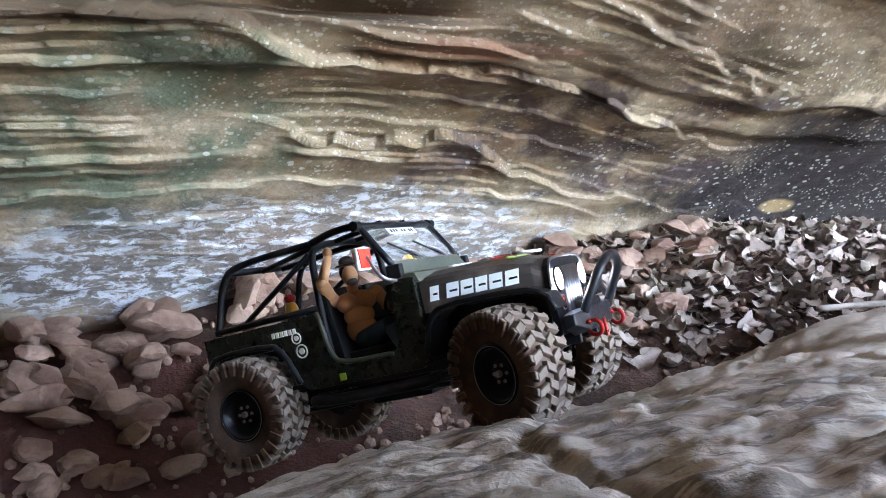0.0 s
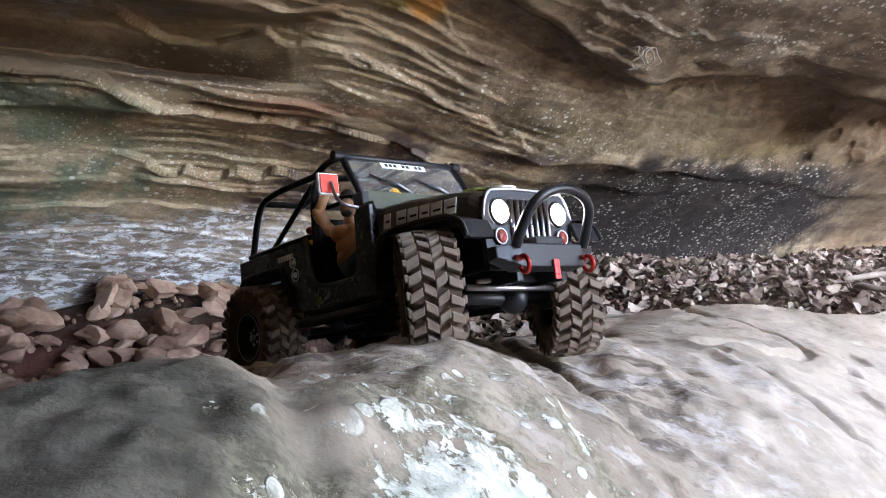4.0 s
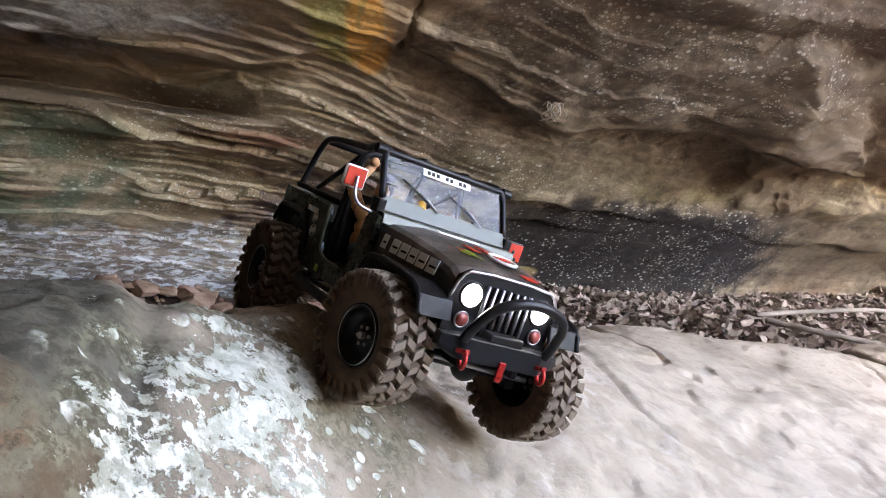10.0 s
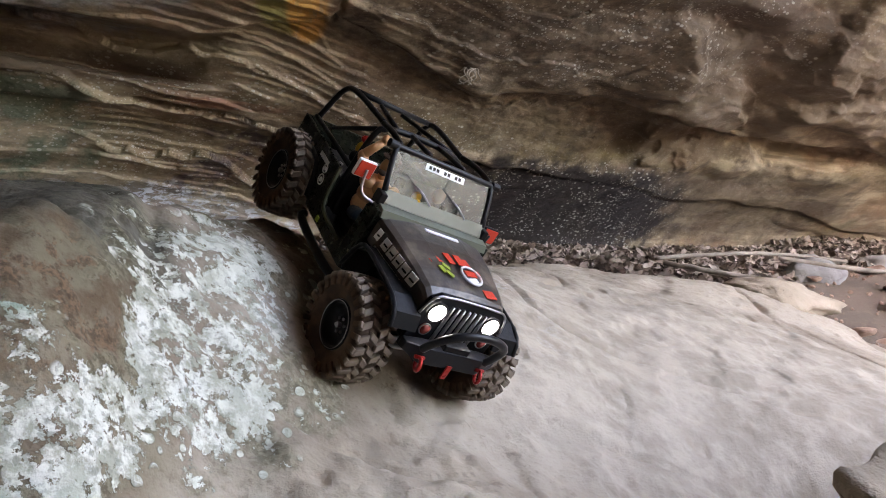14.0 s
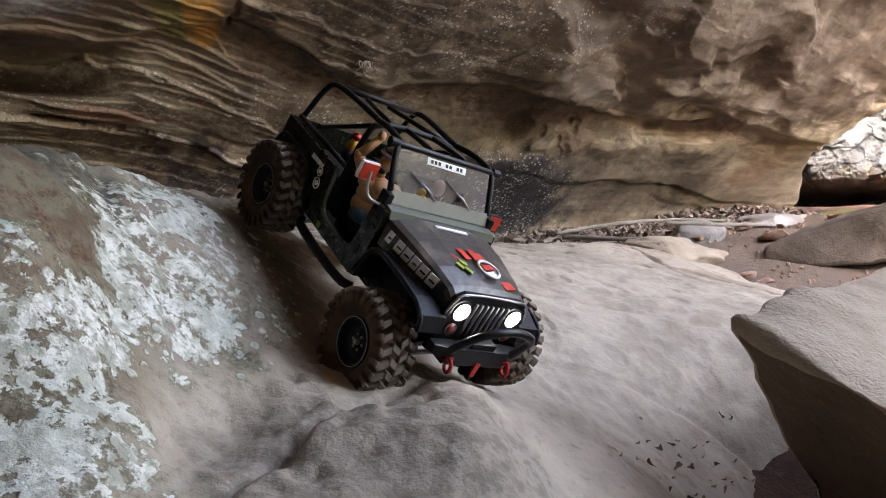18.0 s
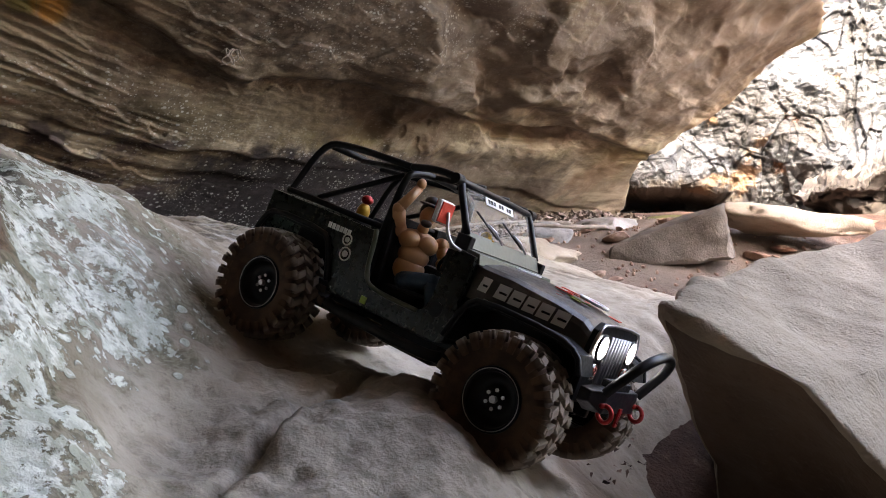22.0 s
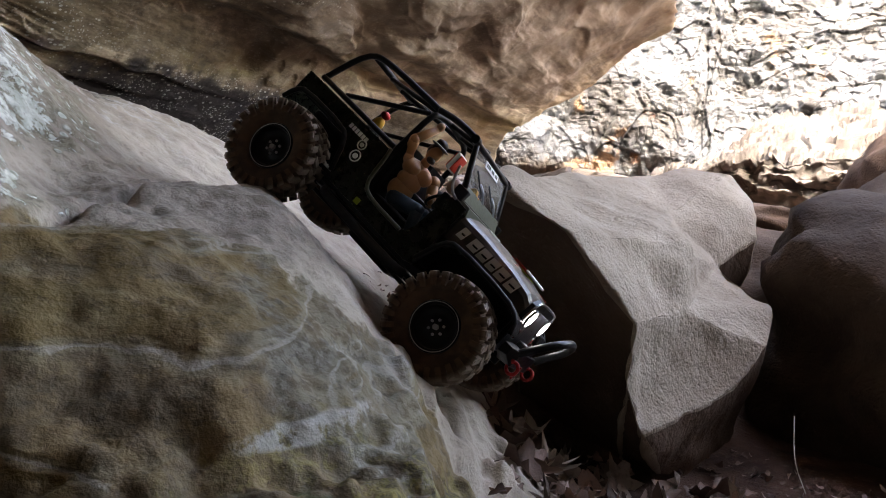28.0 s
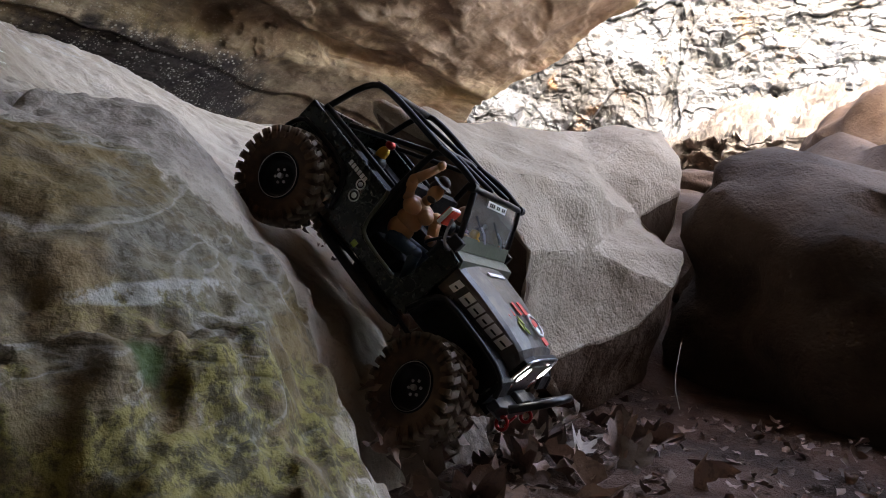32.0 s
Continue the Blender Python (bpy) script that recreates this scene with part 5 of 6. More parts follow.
    # grille with upright bars, lamps and signals
    g = [(-0.064, 0.098), (-0.066, 0.150), (-0.060, 0.172), (-0.048, 0.180), (0.048, 0.180), (0.060, 0.172), (0.066, 0.150), (0.064, 0.098)]
    bm = bmesh.new()
    a = [bm.verts.new((0.219, y, z)) for y, z in g]
    b = [bm.verts.new((0.226, y, z)) for y, z in g]
    fs = [bm.faces.new(a), bm.faces.new(b[::-1])] + [bm.faces.new((a[i], b[i], b[(i + 1) % 8], a[(i + 1) % 8])) for i in range(8)]
    bmesh.ops.recalc_face_normals(bm, faces=fs)
    bmesh.ops.bevel(bm, geom=list(bm.edges), offset=0.0012, segments=2, profile=0.6, affect="EDGES")
    P("grille", bm, STEELBLACK, "dark grille panel")
    P("grille_rim", tube([(0.2265, y, z) for y, z in g[1:7]], 0.0016, 8, None, 1), CHROME, "bright grille edge", True)
    for k in range(7):
        y = (k - 3) * 0.0088
        P("grille_bar", tube([(0.2275, y, 0.106), (0.2285, y, 0.169)], 0.0022, 8, None, 0), CHROME, "", True)
    for sy in (-1, 1):
        lamp = P("headlight", disc((0.2275, sy * 0.0435, 0.156), (1, 0, 0), 0.0116, 0.004, 28), BULB, "glowing white headlight", True)
        P("lamp_ring", ring((0.2285, sy * 0.0435, 0.156), (1, 0, 0), 0.0128, 0.0016), STEELBLACK, "dark lamp ring", True, lamp)
        sig = P("signal_lamp", disc((0.228, sy * 0.046, 0.131), (1, 0, 0), 0.0068, 0.004, 20), AMBER, "dull red signal lens", True)
        P("lamp_ring", ring((0.229, sy * 0.046, 0.131), (1, 0, 0), 0.0076, 0.001), CHROME, "bright lamp ring", True, sig)
    # bumper, shackles and the leaning hoop
    bm = loft([[(0.232, y, z0), (0.252 + push, y, z0 + 0.003), (0.252 + push, y, z1), (0.232, y, z1)] for y, z0, z1, push in
               ((-0.072, 0.104, 0.118, -0.008), (-0.046, 0.094, 0.120, 0), (0.046, 0.094, 0.120, 0), (0.072, 0.104, 0.118, -0.008))])
    bmesh.ops.bevel(bm, geom=list(bm.edges), offset=0.0015, segments=2, profile=0.6, affect="EDGES")
    P("front_bumper", bm, STEELBLACK, "stubby black bumper")
    P("bumper_hoop", tube([(0.25, -0.05, 0.117), (0.256, -0.05, 0.128), (0.275, -0.042, 0.160), (0.279, 0.0, 0.172), (0.275, 0.042, 0.160), (0.256, 0.05, 0.128), (0.25, 0.05, 0.117)], 0.0052, 10),
      STEELBLACK, "leaning black bar over the bumper", True)
    P("winch_box", box(0.232, 0.25, -0.02, 0.02, 0.119, 0.128, 0.002), BLACK)
    for sy in (-1, 1):
        P("shackle", ring((0.256, sy * 0.048, 0.099), (0.25, 1, 0.1), 0.0078, 0.0024, 20), RED, "red shackle", True)
        P("shackle_pin", tube([(0.252, sy * 0.048 - 0.007, 0.106), (0.252, sy * 0.048 + 0.007, 0.106)], 0.0024, 8, None, 0), RED, "", True)
    P("tow_tag", box(0.253, 0.2555, -0.004, 0.004, 0.084, 0.104, 0.001), RED, "red tow tag")
    P("rear_bumper", box(-0.232, -0.216, -0.07, 0.07, 0.096, 0.112, 0.003), STEELBLACK)
    # windscreen: frame, pane, lower panel, wipers, hinges, sticker
    bot, top_ = Vector((0.070, 0, 0.199)), Vector((0.030, 0, 0.264))
    at = lambda y, s, off=0.0: bot.lerp(top_, s) + Vector((0.85 * off, y, 0.53 * off))
    P("screen_panel", loft([[at(-0.086, 0, 0.003), at(0.086, 0, 0.003), at(0.086, 0, -0.003), at(-0.086, 0, -0.003)], [at(-0.086, 0.24, 0.003), at(0.086, 0.24, 0.003), at(0.086, 0.24, -0.003), at(-0.086, 0.24, -0.003)]]),
      COWL, "dusty grey-green lower screen panel")
    P("screen_frame", tube([at(-0.086, 0.2), at(-0.086, 0.97), at(-0.08, 1.0), at(0.08, 1.0), at(0.086, 0.97), at(0.086, 0.2)], 0.0042, 8, None, 1), STEELBLACK, "dark screen frame", True)
    bm = bmesh.new()
    bm.faces.new([bm.verts.new(at(y, s)) for y, s in ((-0.084, 0.24), (0.084, 0.24), (0.084, 0.98), (-0.084, 0.98))])
    pane = P("windscreen", bm, SCREEN, "dusty clear windscreen")
    pane.visible_shadow = False
    P("screen_sticker", loft([[at(y, s, 0.0012) for y, s in ((-0.034, 0.8), (0.034, 0.8), (0.034, 0.92), (-0.034, 0.92))], [at(y, s, 0.0018) for y, s in ((-0.034, 0.8), (0.034, 0.8), (0.034, 0.92), (-0.034, 0.92))]]), WHITEFLAT,
      "white sticker with dark bars")
    for k in range(9):
        if k in (3, 6):
            continue
        y = -0.029 + k * 0.0065
        P("sticker_bar", loft([[at(y + dy, s, 0.0021) for dy, s in ((0, 0.83), (0.0042, 0.83), (0.0042, 0.89), (0, 0.89))], [at(y + dy, s, 0.0025) for dy, s in ((0, 0.83), (0.0042, 0.83), (0.0042, 0.89), (0, 0.89))]]), BLACK)
    for y in (-0.066, -0.004):
        P("wiper", tube([at(y + 0.052, 0.21, 0.005), at(y + 0.036, 0.36, 0.007), at(y + 0.024, 0.45, 0.005)], 0.0014, 6, None, 0), CHROME, "bright wiper", True)
        P("wiper_blade", tube([at(y + 0.046, 0.29, 0.003), at(y + 0.004, 0.60, 0.003)], 0.0012, 6, None, 0), BLACK, "", True)
    for sy in (-1, 1):
        P("screen_hinge", box(0.056, 0.074, min(sy * 0.084, sy * 0.094), max(sy * 0.084, sy * 0.094), 0.196, 0.212, 0.002), BLACK)
        P("top_latch", disc(at(sy * 0.091, 1.0), (0, 1, 0), 0.006, 0.012, 12), BLACK)
        # door mirrors: a red face in a white rim on a bent arm, the far one folded down
        h, rim_mat = (0.0, WHITEFLAT) if sy < 0 else (-0.026, STEELBLACK)
        arm = P("mirror_arm", tube([(0.068, sy * 0.094, 0.194), (0.066, sy * 0.114 - 0.4 * h * -sy, 0.197 + 0.6 * h), (0.058, sy * 0.118 - 0.4 * h * -sy, 0.208 + h), (0.051, sy * 0.117, 0.226 + h)], 0.0019, 8), CHROME if sy < 0 else STEELBLACK, "bent mirror arm", True)
        P("mirror_rim", box(0.043, 0.049, min(sy * 0.105, sy * 0.132), max(sy * 0.105, sy * 0.132), 0.212 + h, 0.237 + h, 0.003), rim_mat, "mirror rim", False, arm)
        for x0 in (0.0418, 0.0488):
            P("mirror_face", box(x0, x0 + 0.0014, min(sy * 0.107, sy * 0.130), max(sy * 0.107, sy * 0.130), 0.214 + h, 0.235 + h, 0.0005), REDFLAT, "red mirror face", False, arm)
    # cage
    r = 0.0044
    P("main_hoop", tube([(-0.045, -0.082, 0.12), (-0.047, -0.080, 0.235), (-0.047, -0.068, 0.262), (-0.047, 0.068, 0.262), (-0.047, 0.080, 0.235), (-0.045, 0.082, 0.12)], r, 10), BLACK, "black cage tube", True)
    for sy in (-1, 1):
        P("top_rail", tube([(-0.047, sy * 0.072, 0.262), (-0.01, sy * 0.078, 0.268), (0.028, sy * 0.080, 0.266)], r, 10), BLACK, "", True)
        P("rear_rail", tube([(-0.047, sy * 0.070, 0.262), (-0.150, sy * 0.077, 0.262), (-0.182, sy * 0.079, 0.252), (-0.203, sy * 0.083, 0.182)], r, 10), BLACK, "", True)
        P("side_rail", tube([(-0.203, sy * 0.086, 0.186), (-0.05, sy * 0.083, 0.186)], 0.0038, 8, None, 0), BLACK, "", True)
        P("diagonal_bar", tube([(-0.05, sy * 0.076, 0.250), (-0.165, sy * 0.072, 0.190)], 0.0036, 8, None, 0), BLACK, "", True)
        P("roof_bar", tube([(-0.047, sy * 0.024, 0.262), (0.028, sy * 0.03, 0.268)], 0.0036, 8, None, 0), BLACK, "", True)
    P("rear_bar", tube([(-0.173, -0.077, 0.255), (-0.173, 0.077, 0.255)], r, 10, None, 0), BLACK, "", True)
    P("cross_bar", tube([(-0.046, -0.078, 0.2), (-0.046, 0.078, 0.2)], 0.0036, 8, None, 0), BLACK, "", True)
    for sy in (-1, 1):
        P("brace_bar", tube([(-0.047, sy * 0.05, 0.262), (-0.165, sy * 0.02, 0.252)], 0.0036, 8, None, 0), BLACK, "", True)
    # seats, dash, wheel
    for sy in (-1, 1):
        P("seat_cushion", box(-0.035, 0.02, sy * 0.044 - 0.026, sy * 0.044 + 0.026, 0.104, 0.128, 0.006), BLACK)
        P("seat_back", plate([(-0.042, 0.118), (-0.028, 0.118), (-0.038, 0.205), (-0.050, 0.205)], sy * 0.046 - 0.035, sy * 0.046 + 0.035, None, 0.004), BLACK)
    P("console", box(-0.03, 0.06, -0.011, 0.011, 0.104, 0.162, 0.004), BLACK)
    P("dash", box(0.046, 0.078, -0.088, 0.088, 0.165, 0.193, 0.004), BLACK)
    P("steering_wheel", ring((0.030, -0.044, 0.178), (-0.8, 0, 0.5), 0.017, 0.0022), BLACK, "", True)
    # stickers: plain shapes in their colours
    def flank(name, x0, z0, w, h, mat, lean=0.0, label="", proud=0.0):
        f = lambda x: float(np.interp(x, [0.089, 0.130, 0.180, 0.209, 0.219], [0.088, 0.083, 0.074, 0.067, 0.063]))
        pts = [(x0, z0), (x0 + w, z0), (x0 + w + lean, z0 + h), (x0 + lean, z0 + h)]
        bm = loft([[(x, -f(x) - o, z) for x, z in pts] for o in (0.0003 + proud, 0.0011 + proud)])
        return P(name, bm, mat, label)
    for x, w in ((0.098, 0.010), (0.117, 0.0135), (0.133, 0.0135), (0.149, 0.0125), (0.164, 0.0140), (0.181, 0.0140)):
        z = 0.1655 - 0.03 * (x - 0.09)
        flank("lettering_bar", x, z - 0.002, w, 0.0155, WHITEFLAT, 0.003)
        flank("lettering_gap", x + 0.005, z + 0.0038, w - 0.005, 0.0022, OLIVE, 0.0003, "", 0.0007)
    for k in range(14):
        flank("small_lettering_bar", 0.108 + k * 0.0062, 0.1555 - 0.03 * (0.02 + k * 0.006), 0.0045, 0.0026, WHITEFLAT, 0.0006)
    for x, z, rr in ((-0.074, 0.142, 0.0075), (-0.078, 0.158, 0.0062)):
        bm = ring((x, -0.0972, z), (0, 1, 0), rr, 0.0009, 24)
        P("round_badge", bm, WHITEFLAT, "white ring badge", True)
        P("badge_core", disc((x, -0.0971, z), (0, 1, 0), rr * 0.5, 0.0014, 14), WHITEFLAT)
    for k in range(6):
        P("small_lettering_bar", box(-0.112 + k * 0.0062, -0.1078 + k * 0.0062, -0.0978, -0.0966, 0.163, 0.1695, 0), WHITEFLAT)
    P("oval_badge", disc((0.066, -0.0971, 0.128), (0, 1, 0), 0.0085, 0.0012, 20), BLACK, "dark round badge")
    P("green_mark", box(-0.030, -0.022, -0.0978, -0.0966, 0.100, 0.108, 0), GREENFLAT, "small yellow-green mark")
    def bonnet(name, x, y, w, h, mat, turn=0.0, label="", lift=0.0):
        z = 0.1965 - 0.02 * max(0, x - 0.13) - 1.0 * max(0, x - 0.18) * 0.2 + lift
        bm = box(-w / 2, w / 2, -h / 2, h / 2, -0.0005, 0.0005, 0)
        bmesh.ops.transform(bm, matrix=pose(x, y, z - 0.35 * abs(y) ** 1.2, 0, 4 + 50 * max(0, x - 0.15), turn), verts=bm.verts)
        return P(name, bm, mat, label)
    for k in range(5):
        bonnet("red_sticker_bar", 0.155 + 0.001 * k, -0.028 + k * 0.0145, 0.020, 0.0115, REDFLAT, 8 + 6 * (k % 2))
    bonnet("red_sticker_bar", 0.163, -0.040, 0.007, 0.012, REDFLAT, 30)
    for k, (dx, dy) in enumerate(((0, 0), (0.006, 0.007), (-0.005, 0.006))):
        bonnet("green_sticker_bar", 0.180 + 1.2 * dx, -0.033 + 1.2 * dy, 0.012, 0.008, GREENFLAT, 25 + 20 * k)
    P("ring_sticker", ring((0.183, 0.010, 0.1935), (0.12, 0, 1), 0.0155, 0.0018, 28), WHITEFLAT, "white ring sticker", True)
    bonnet("ring_core", 0.180, 0.010, 0.010, 0.020, REDFLAT, 10)
    bonnet("ring_bar", 0.190, 0.012, 0.008, 0.016, WHITEFLAT, 20)
    bonnet("orange_patch", 0.2, 0.038, 0.014, 0.02, REDFLAT, 10, "worn red-orange patch")
    P("hood_vent", box(0.1, 0.106, -0.028, 0.028, 0.1965, 0.1985, 0.0006), WHITEFLAT, "worn pale strip")
    return truck, wheels, axles


truck, wheels, axles = build_truck()


def multi(name, pieces, label, category):
    """One mesh of several materials: pieces of (bmesh, material)."""
    me = bpy.data.meshes.new(name)
    total = bmesh.new()
    for i, (bm, mat) in enumerate(pieces):
        for f in bm.faces:
            f.material_index, f.smooth = i, True
        tmp = bpy.data.meshes.new("tmp")
        bm.to_mesh(tmp)
        bm.free()
        total.from_mesh(tmp)
        bpy.data.meshes.remove(tmp)
        me.materials.append(mat)
    total.to_mesh(me)
    total.free()
    return put(name, me, None, None, label, category)


def build_riders():
    # the driver leans back, chest turned to the open side, one arm up on the cage
    body, hair, legs = bmesh.new(), bmesh.new(), bmesh.new()
    blob([((0, 0, 0.012), (0.0125, 0.0165, 0.015), (0, 0, 0)), ((0.002, 0, 0.026), (0.012, 0.0165, 0.012), (0, 0, 0)), ((0.003, -0.0095, 0.040), (0.0125, 0.0115, 0.010), (0, 0, 0)),
          ((0.003, 0.0095, 0.040), (0.0125, 0.0115, 0.010), (0, 0, 0)), ((-0.003, 0, 0.042), (0.011, 0.024, 0.011), (0, 0, 0)), ((0, -0.0235, 0.047), (0.0085, 0.0085, 0.0085), (0, 0, 0)),
          ((0, 0.0235, 0.045), (0.0085, 0.0085, 0.0085), (0, 0, 0)), ((0, 0, 0.055), (0.006, 0.006, 0.007), (0, 0, 0)), ((0.004, 0, 0.068), (0.0095, 0.0085, 0.0115), (0, 0, 0))], body)
    limb((0.0, -0.024, 0.048), (0.012, -0.031, 0.064), 0.0075, 0.0065, body)
    limb((0.012, -0.031, 0.064), (0.010, -0.019, 0.090), 0.006, 0.0045, body)
    blob([((0.010, -0.018, 0.095), (0.006, 0.005, 0.006), (0, 0, 0))], body)
    limb((0.0, 0.024, 0.045), (0.010, 0.034, 0.024), 0.0072, 0.006, body)
    limb((0.010, 0.034, 0.024), (0.024, 0.024, 0.026), 0.0058, 0.0042, body)
    blob([((-0.001, 0, 0.073), (0.0105, 0.0098, 0.0105), (0, 0, 0)), ((0.010, 0, 0.060), (0.004, 0.006, 0.004), (0, 0, 0)), ((0.003, 0, 0.080), (0.015, 0.013, 0.002), (0, 8, 0)), ((0.001, 0, 0.084), (0.009, 0.008, 0.006), (0, 0, 0))], hair)
    for bm in (body, hair):
        bmesh.ops.transform(bm, matrix=pose(-0.014, -0.054, 0.138, 0, -8, -48) @ Matrix.Scale(1.14, 4), verts=bm.verts)
    for s, spread in ((-1, -0.016), (1, 0.008)):
        limb((-0.010, -0.052 + s * 0.010, 0.139), (0.030, -0.052 + spread, 0.150), 0.0105, 0.0088, legs)
        limb((0.030, -0.052 + spread, 0.150), (0.044, -0.052 + spread, 0.115), 0.0085, 0.006, legs)
    driver = multi("driver_figurine", [(body, SKIN), (hair, HAIR), (legs, JEANS)], "bare-chested tan toy figurine in blue trousers at the wheel", "figurine")
    y = 0.046
    b2 = blob([((-0.012, y, 0.155), (0.013, 0.018, 0.022), (0, 0, 0)), ((-0.013, y, 0.178), (0.012, 0.020, 0.012), (0, 0, 0))])
    limb((-0.012, y + 0.02, 0.18), (0.012, y + 0.024, 0.190), 0.0058, 0.005, b2)
    limb((0.012, y + 0.024, 0.19), (0.02, y + 0.02, 0.215), 0.005, 0.004, b2)
    h2 = blob([((-0.008, y, 0.207), (0.0105, 0.009, 0.0125), (0, 0, 0))])
    mate = multi("passenger_figurine", [(b2, BLACK), (h2, SKINPALE)], "bald toy figurine in black on the other seat", "figurine")
    duck = multi("toy_duck", [(blob([((0.050, -0.032, 0.202), (0.010, 0.009, 0.009), (0, 0, 0)), ((0.053, -0.032, 0.2165), (0.007, 0.007, 0.007), (0, 0, 0)), ((0.061, -0.032, 0.2155), (0.004, 0.003, 0.0015), (0, 0, 0))]), YELLOW)],
                 "small yellow rubber duck on the dashboard", "toy duck")
    toy = multi("toy_bird", [(blob([((-0.118, -0.040, 0.192), (0.008, 0.009, 0.012), (0, 0, 0))]), YELLOW), (blob([((-0.118, -0.040, 0.208), (0.0075, 0.008, 0.006), (0, 0, 0))]), RED),
                             (blob([((-0.116, -0.038, 0.178), (0.012, 0.015, 0.012), (0, 0, 0))]), BLACK)], "red, yellow and black toy on the rear deck", "toy")
    return driver, mate, duck, toy


riders = build_riders()


# ---- rubble, leaves and other small things ----
def foot(x, y):
    """Height of whatever lies under a place: boulder or soil."""
    X, Y = np.array([x]), np.array([y])
    b = boulder_height(X, Y) if (-1.1 < x < 1.9 and -1.0 < y < 1.2) else np.array([-9.0])
    return float(max(ground_height(X, Y)[0], b[0]))


def soil_at(x, y):
    return float(ground_height(np.array([x]), np.array([y]))[0])


def build_rubble():
    rng = random.Random(4)
    kinds = [rock_mesh("rubble", (1.0, 0.8 + 0.05 * k, 0.62 + 0.03 * k), 100 + k, 3, 0.07, 1.9, 2.2, 0.9) for k in range(9)]
    for me in kinds:
        me.materials.append(PEBBLE)
    made = 0
    while made < 250:
        x = rng.uniform(-1.15, -0.1) if rng.random() < 0.72 else rng.uniform(-0.1, 0.6)
        wall = 1.60 + 0.42 * x
        y = wall - rng.random() ** 1.1 * 0.37 - 0.02
        if y < wall - 0.6 or (boulder_height(np.array([x]), np.array([y]))[0] > ground_height(np.array([x]), np.array([y]))[0]):
            continue
        near = (wall - y) / 0.6
        r = rng.uniform(0.45, 1.0) ** 1.2 * 0.05 * (1.0 if near < 0.5 else 0.75)
        z = float(ground_height(np.array([x]), np.array([y]))[0]) + r * 0.35 + max(0, 0.10 - (wall - y)) * 0.5
        m = pose(x, y, z, rng.uniform(-25, 25), rng.uniform(-25, 25), rng.uniform(0, 360)) @ Matrix.Diagonal((r, r, r, 1))
        sx, sz = rng.uniform(0.8, 1.45), rng.uniform(0.6, 1.0)
        m = m @ Matrix.Diagonal((sx, 1.0, sz, 1))
        put("rubble_stone", kinds[made % 9], None, None, "angular tan stone in the rubble under the overhang", "stone", "rubble stones", "", m)
        made += 1
    # the flat reddish stone and its neighbours at the edge of the soil
    for x, y, r, s in ((-0.27, 1.08, 0.05, (1.3, 0.9, 0.55)), (-0.30, 1.16, 0.034, (0.8, 0.7, 1.1)), (-0.36, 1.12, 0.022, (1, 1, 0.8)), (-0.44, 1.2, 0.03, (1, 0.8, 0.8))):
        z = float(ground_height(np.array([x]), np.array([y]))[0]) + r * 0.3
        put("rubble_stone", kinds[2], None, None, "reddish stone lying on the bare soil", "stone", "rubble stones", "", pose(x, y, z, 5, 8, 40 * r * 100) @ Matrix.Diagonal((r * s[0], r * s[1], r * s[2], 1)))
    # broken stones on the open ground beyond the boulder
    for k in range(46):
        x, y = rng.uniform(1.95, 3.6), rng.uniform(0.35, 1.95)
        if y > 1.5 + 0.42 * x or (2.15 < x < 2.8 and 1.05 < y < 1.5):
            continue
        r = rng.uniform(0.02, 0.07)
        z = max(soil_at(x, y), float(boulder_height(np.array([min(x, 2.1)]), np.array([min(y, 1.15)]))[0]) if x < 2.1 else -1.0)
        put("rubble_stone", kinds[k % 9], None, None, "broken tan stone on the leafy ground", "stone", "rubble stones", "",
            pose(x, y, z + r * 0.25, rng.uniform(-15, 15), rng.uniform(-15, 15), rng.uniform(0, 360)) @ Matrix.Diagonal((r * 1.4, r, r * 0.55, 1)))
    # grit between them
    bm = bmesh.new()
    for k in range(1500):
        x = rng.uniform(-1.3, 0.9) if k < 900 else rng.uniform(1.9, 3.4)
        wall = 1.60 + 0.42 * x
        y = wall - rng.uniform(0, 0.62) if k < 900 else rng.uniform(0.4, 1.9)
        z = float(ground_height(np.array([x]), np.array([y]))[0])
        r = rng.uniform(0.004, 0.013)
        bmesh.ops.create_icosphere(bm, subdivisions=1, radius=1, matrix=pose(x, y, z + r * 0.3, rng.uniform(0, 90), rng.uniform(0, 90), 0) @ Matrix.Diagonal((r, r * 0.8, r * 0.6, 1)))
    me = bpy.data.meshes.new("grit")
    bm.to_mesh(me)
    bm.free()
    put("grit", me, PEBBLE, None, "small broken stones strewn over the soil", "gravel", "", "stuff")


def leaf_net(rng, size, lobes=5, curl=0.35):
    """Corner places and faces of one dry curled leaf."""
    n = 4 * lobes
    pts = [(0.0, 0.0)]
    for k in range(n):
        a = 2 * math.pi * k / n
        r = 1.0 if k % 4 == 0 else (0.58 if k % 4 == 2 else 0.82)
        r *= rng.uniform(0.8, 1.15) * (1.0 if math.cos(a) > -0.6 else 0.75)
        pts.append((r * math.cos(a), 0.8 * r * math.sin(a)))
    c1, c2, tw = rng.uniform(-curl, curl) * 2.2, rng.uniform(0.3, 1.0) * curl * 2.4, rng.uniform(-0.6, 0.6)
    co = []
    for x, y in pts:
        z = c1 * x * x * 0.5 + c2 * y * y + tw * x * y * 0.5 + 0.08 * rng.uniform(-1, 1)
        co.append((size * x, size * y * (1 - 0.2 * c2), size * z * 0.8))
    return co, [(0, k, k % n + 1) for k in range(1, n + 1)]


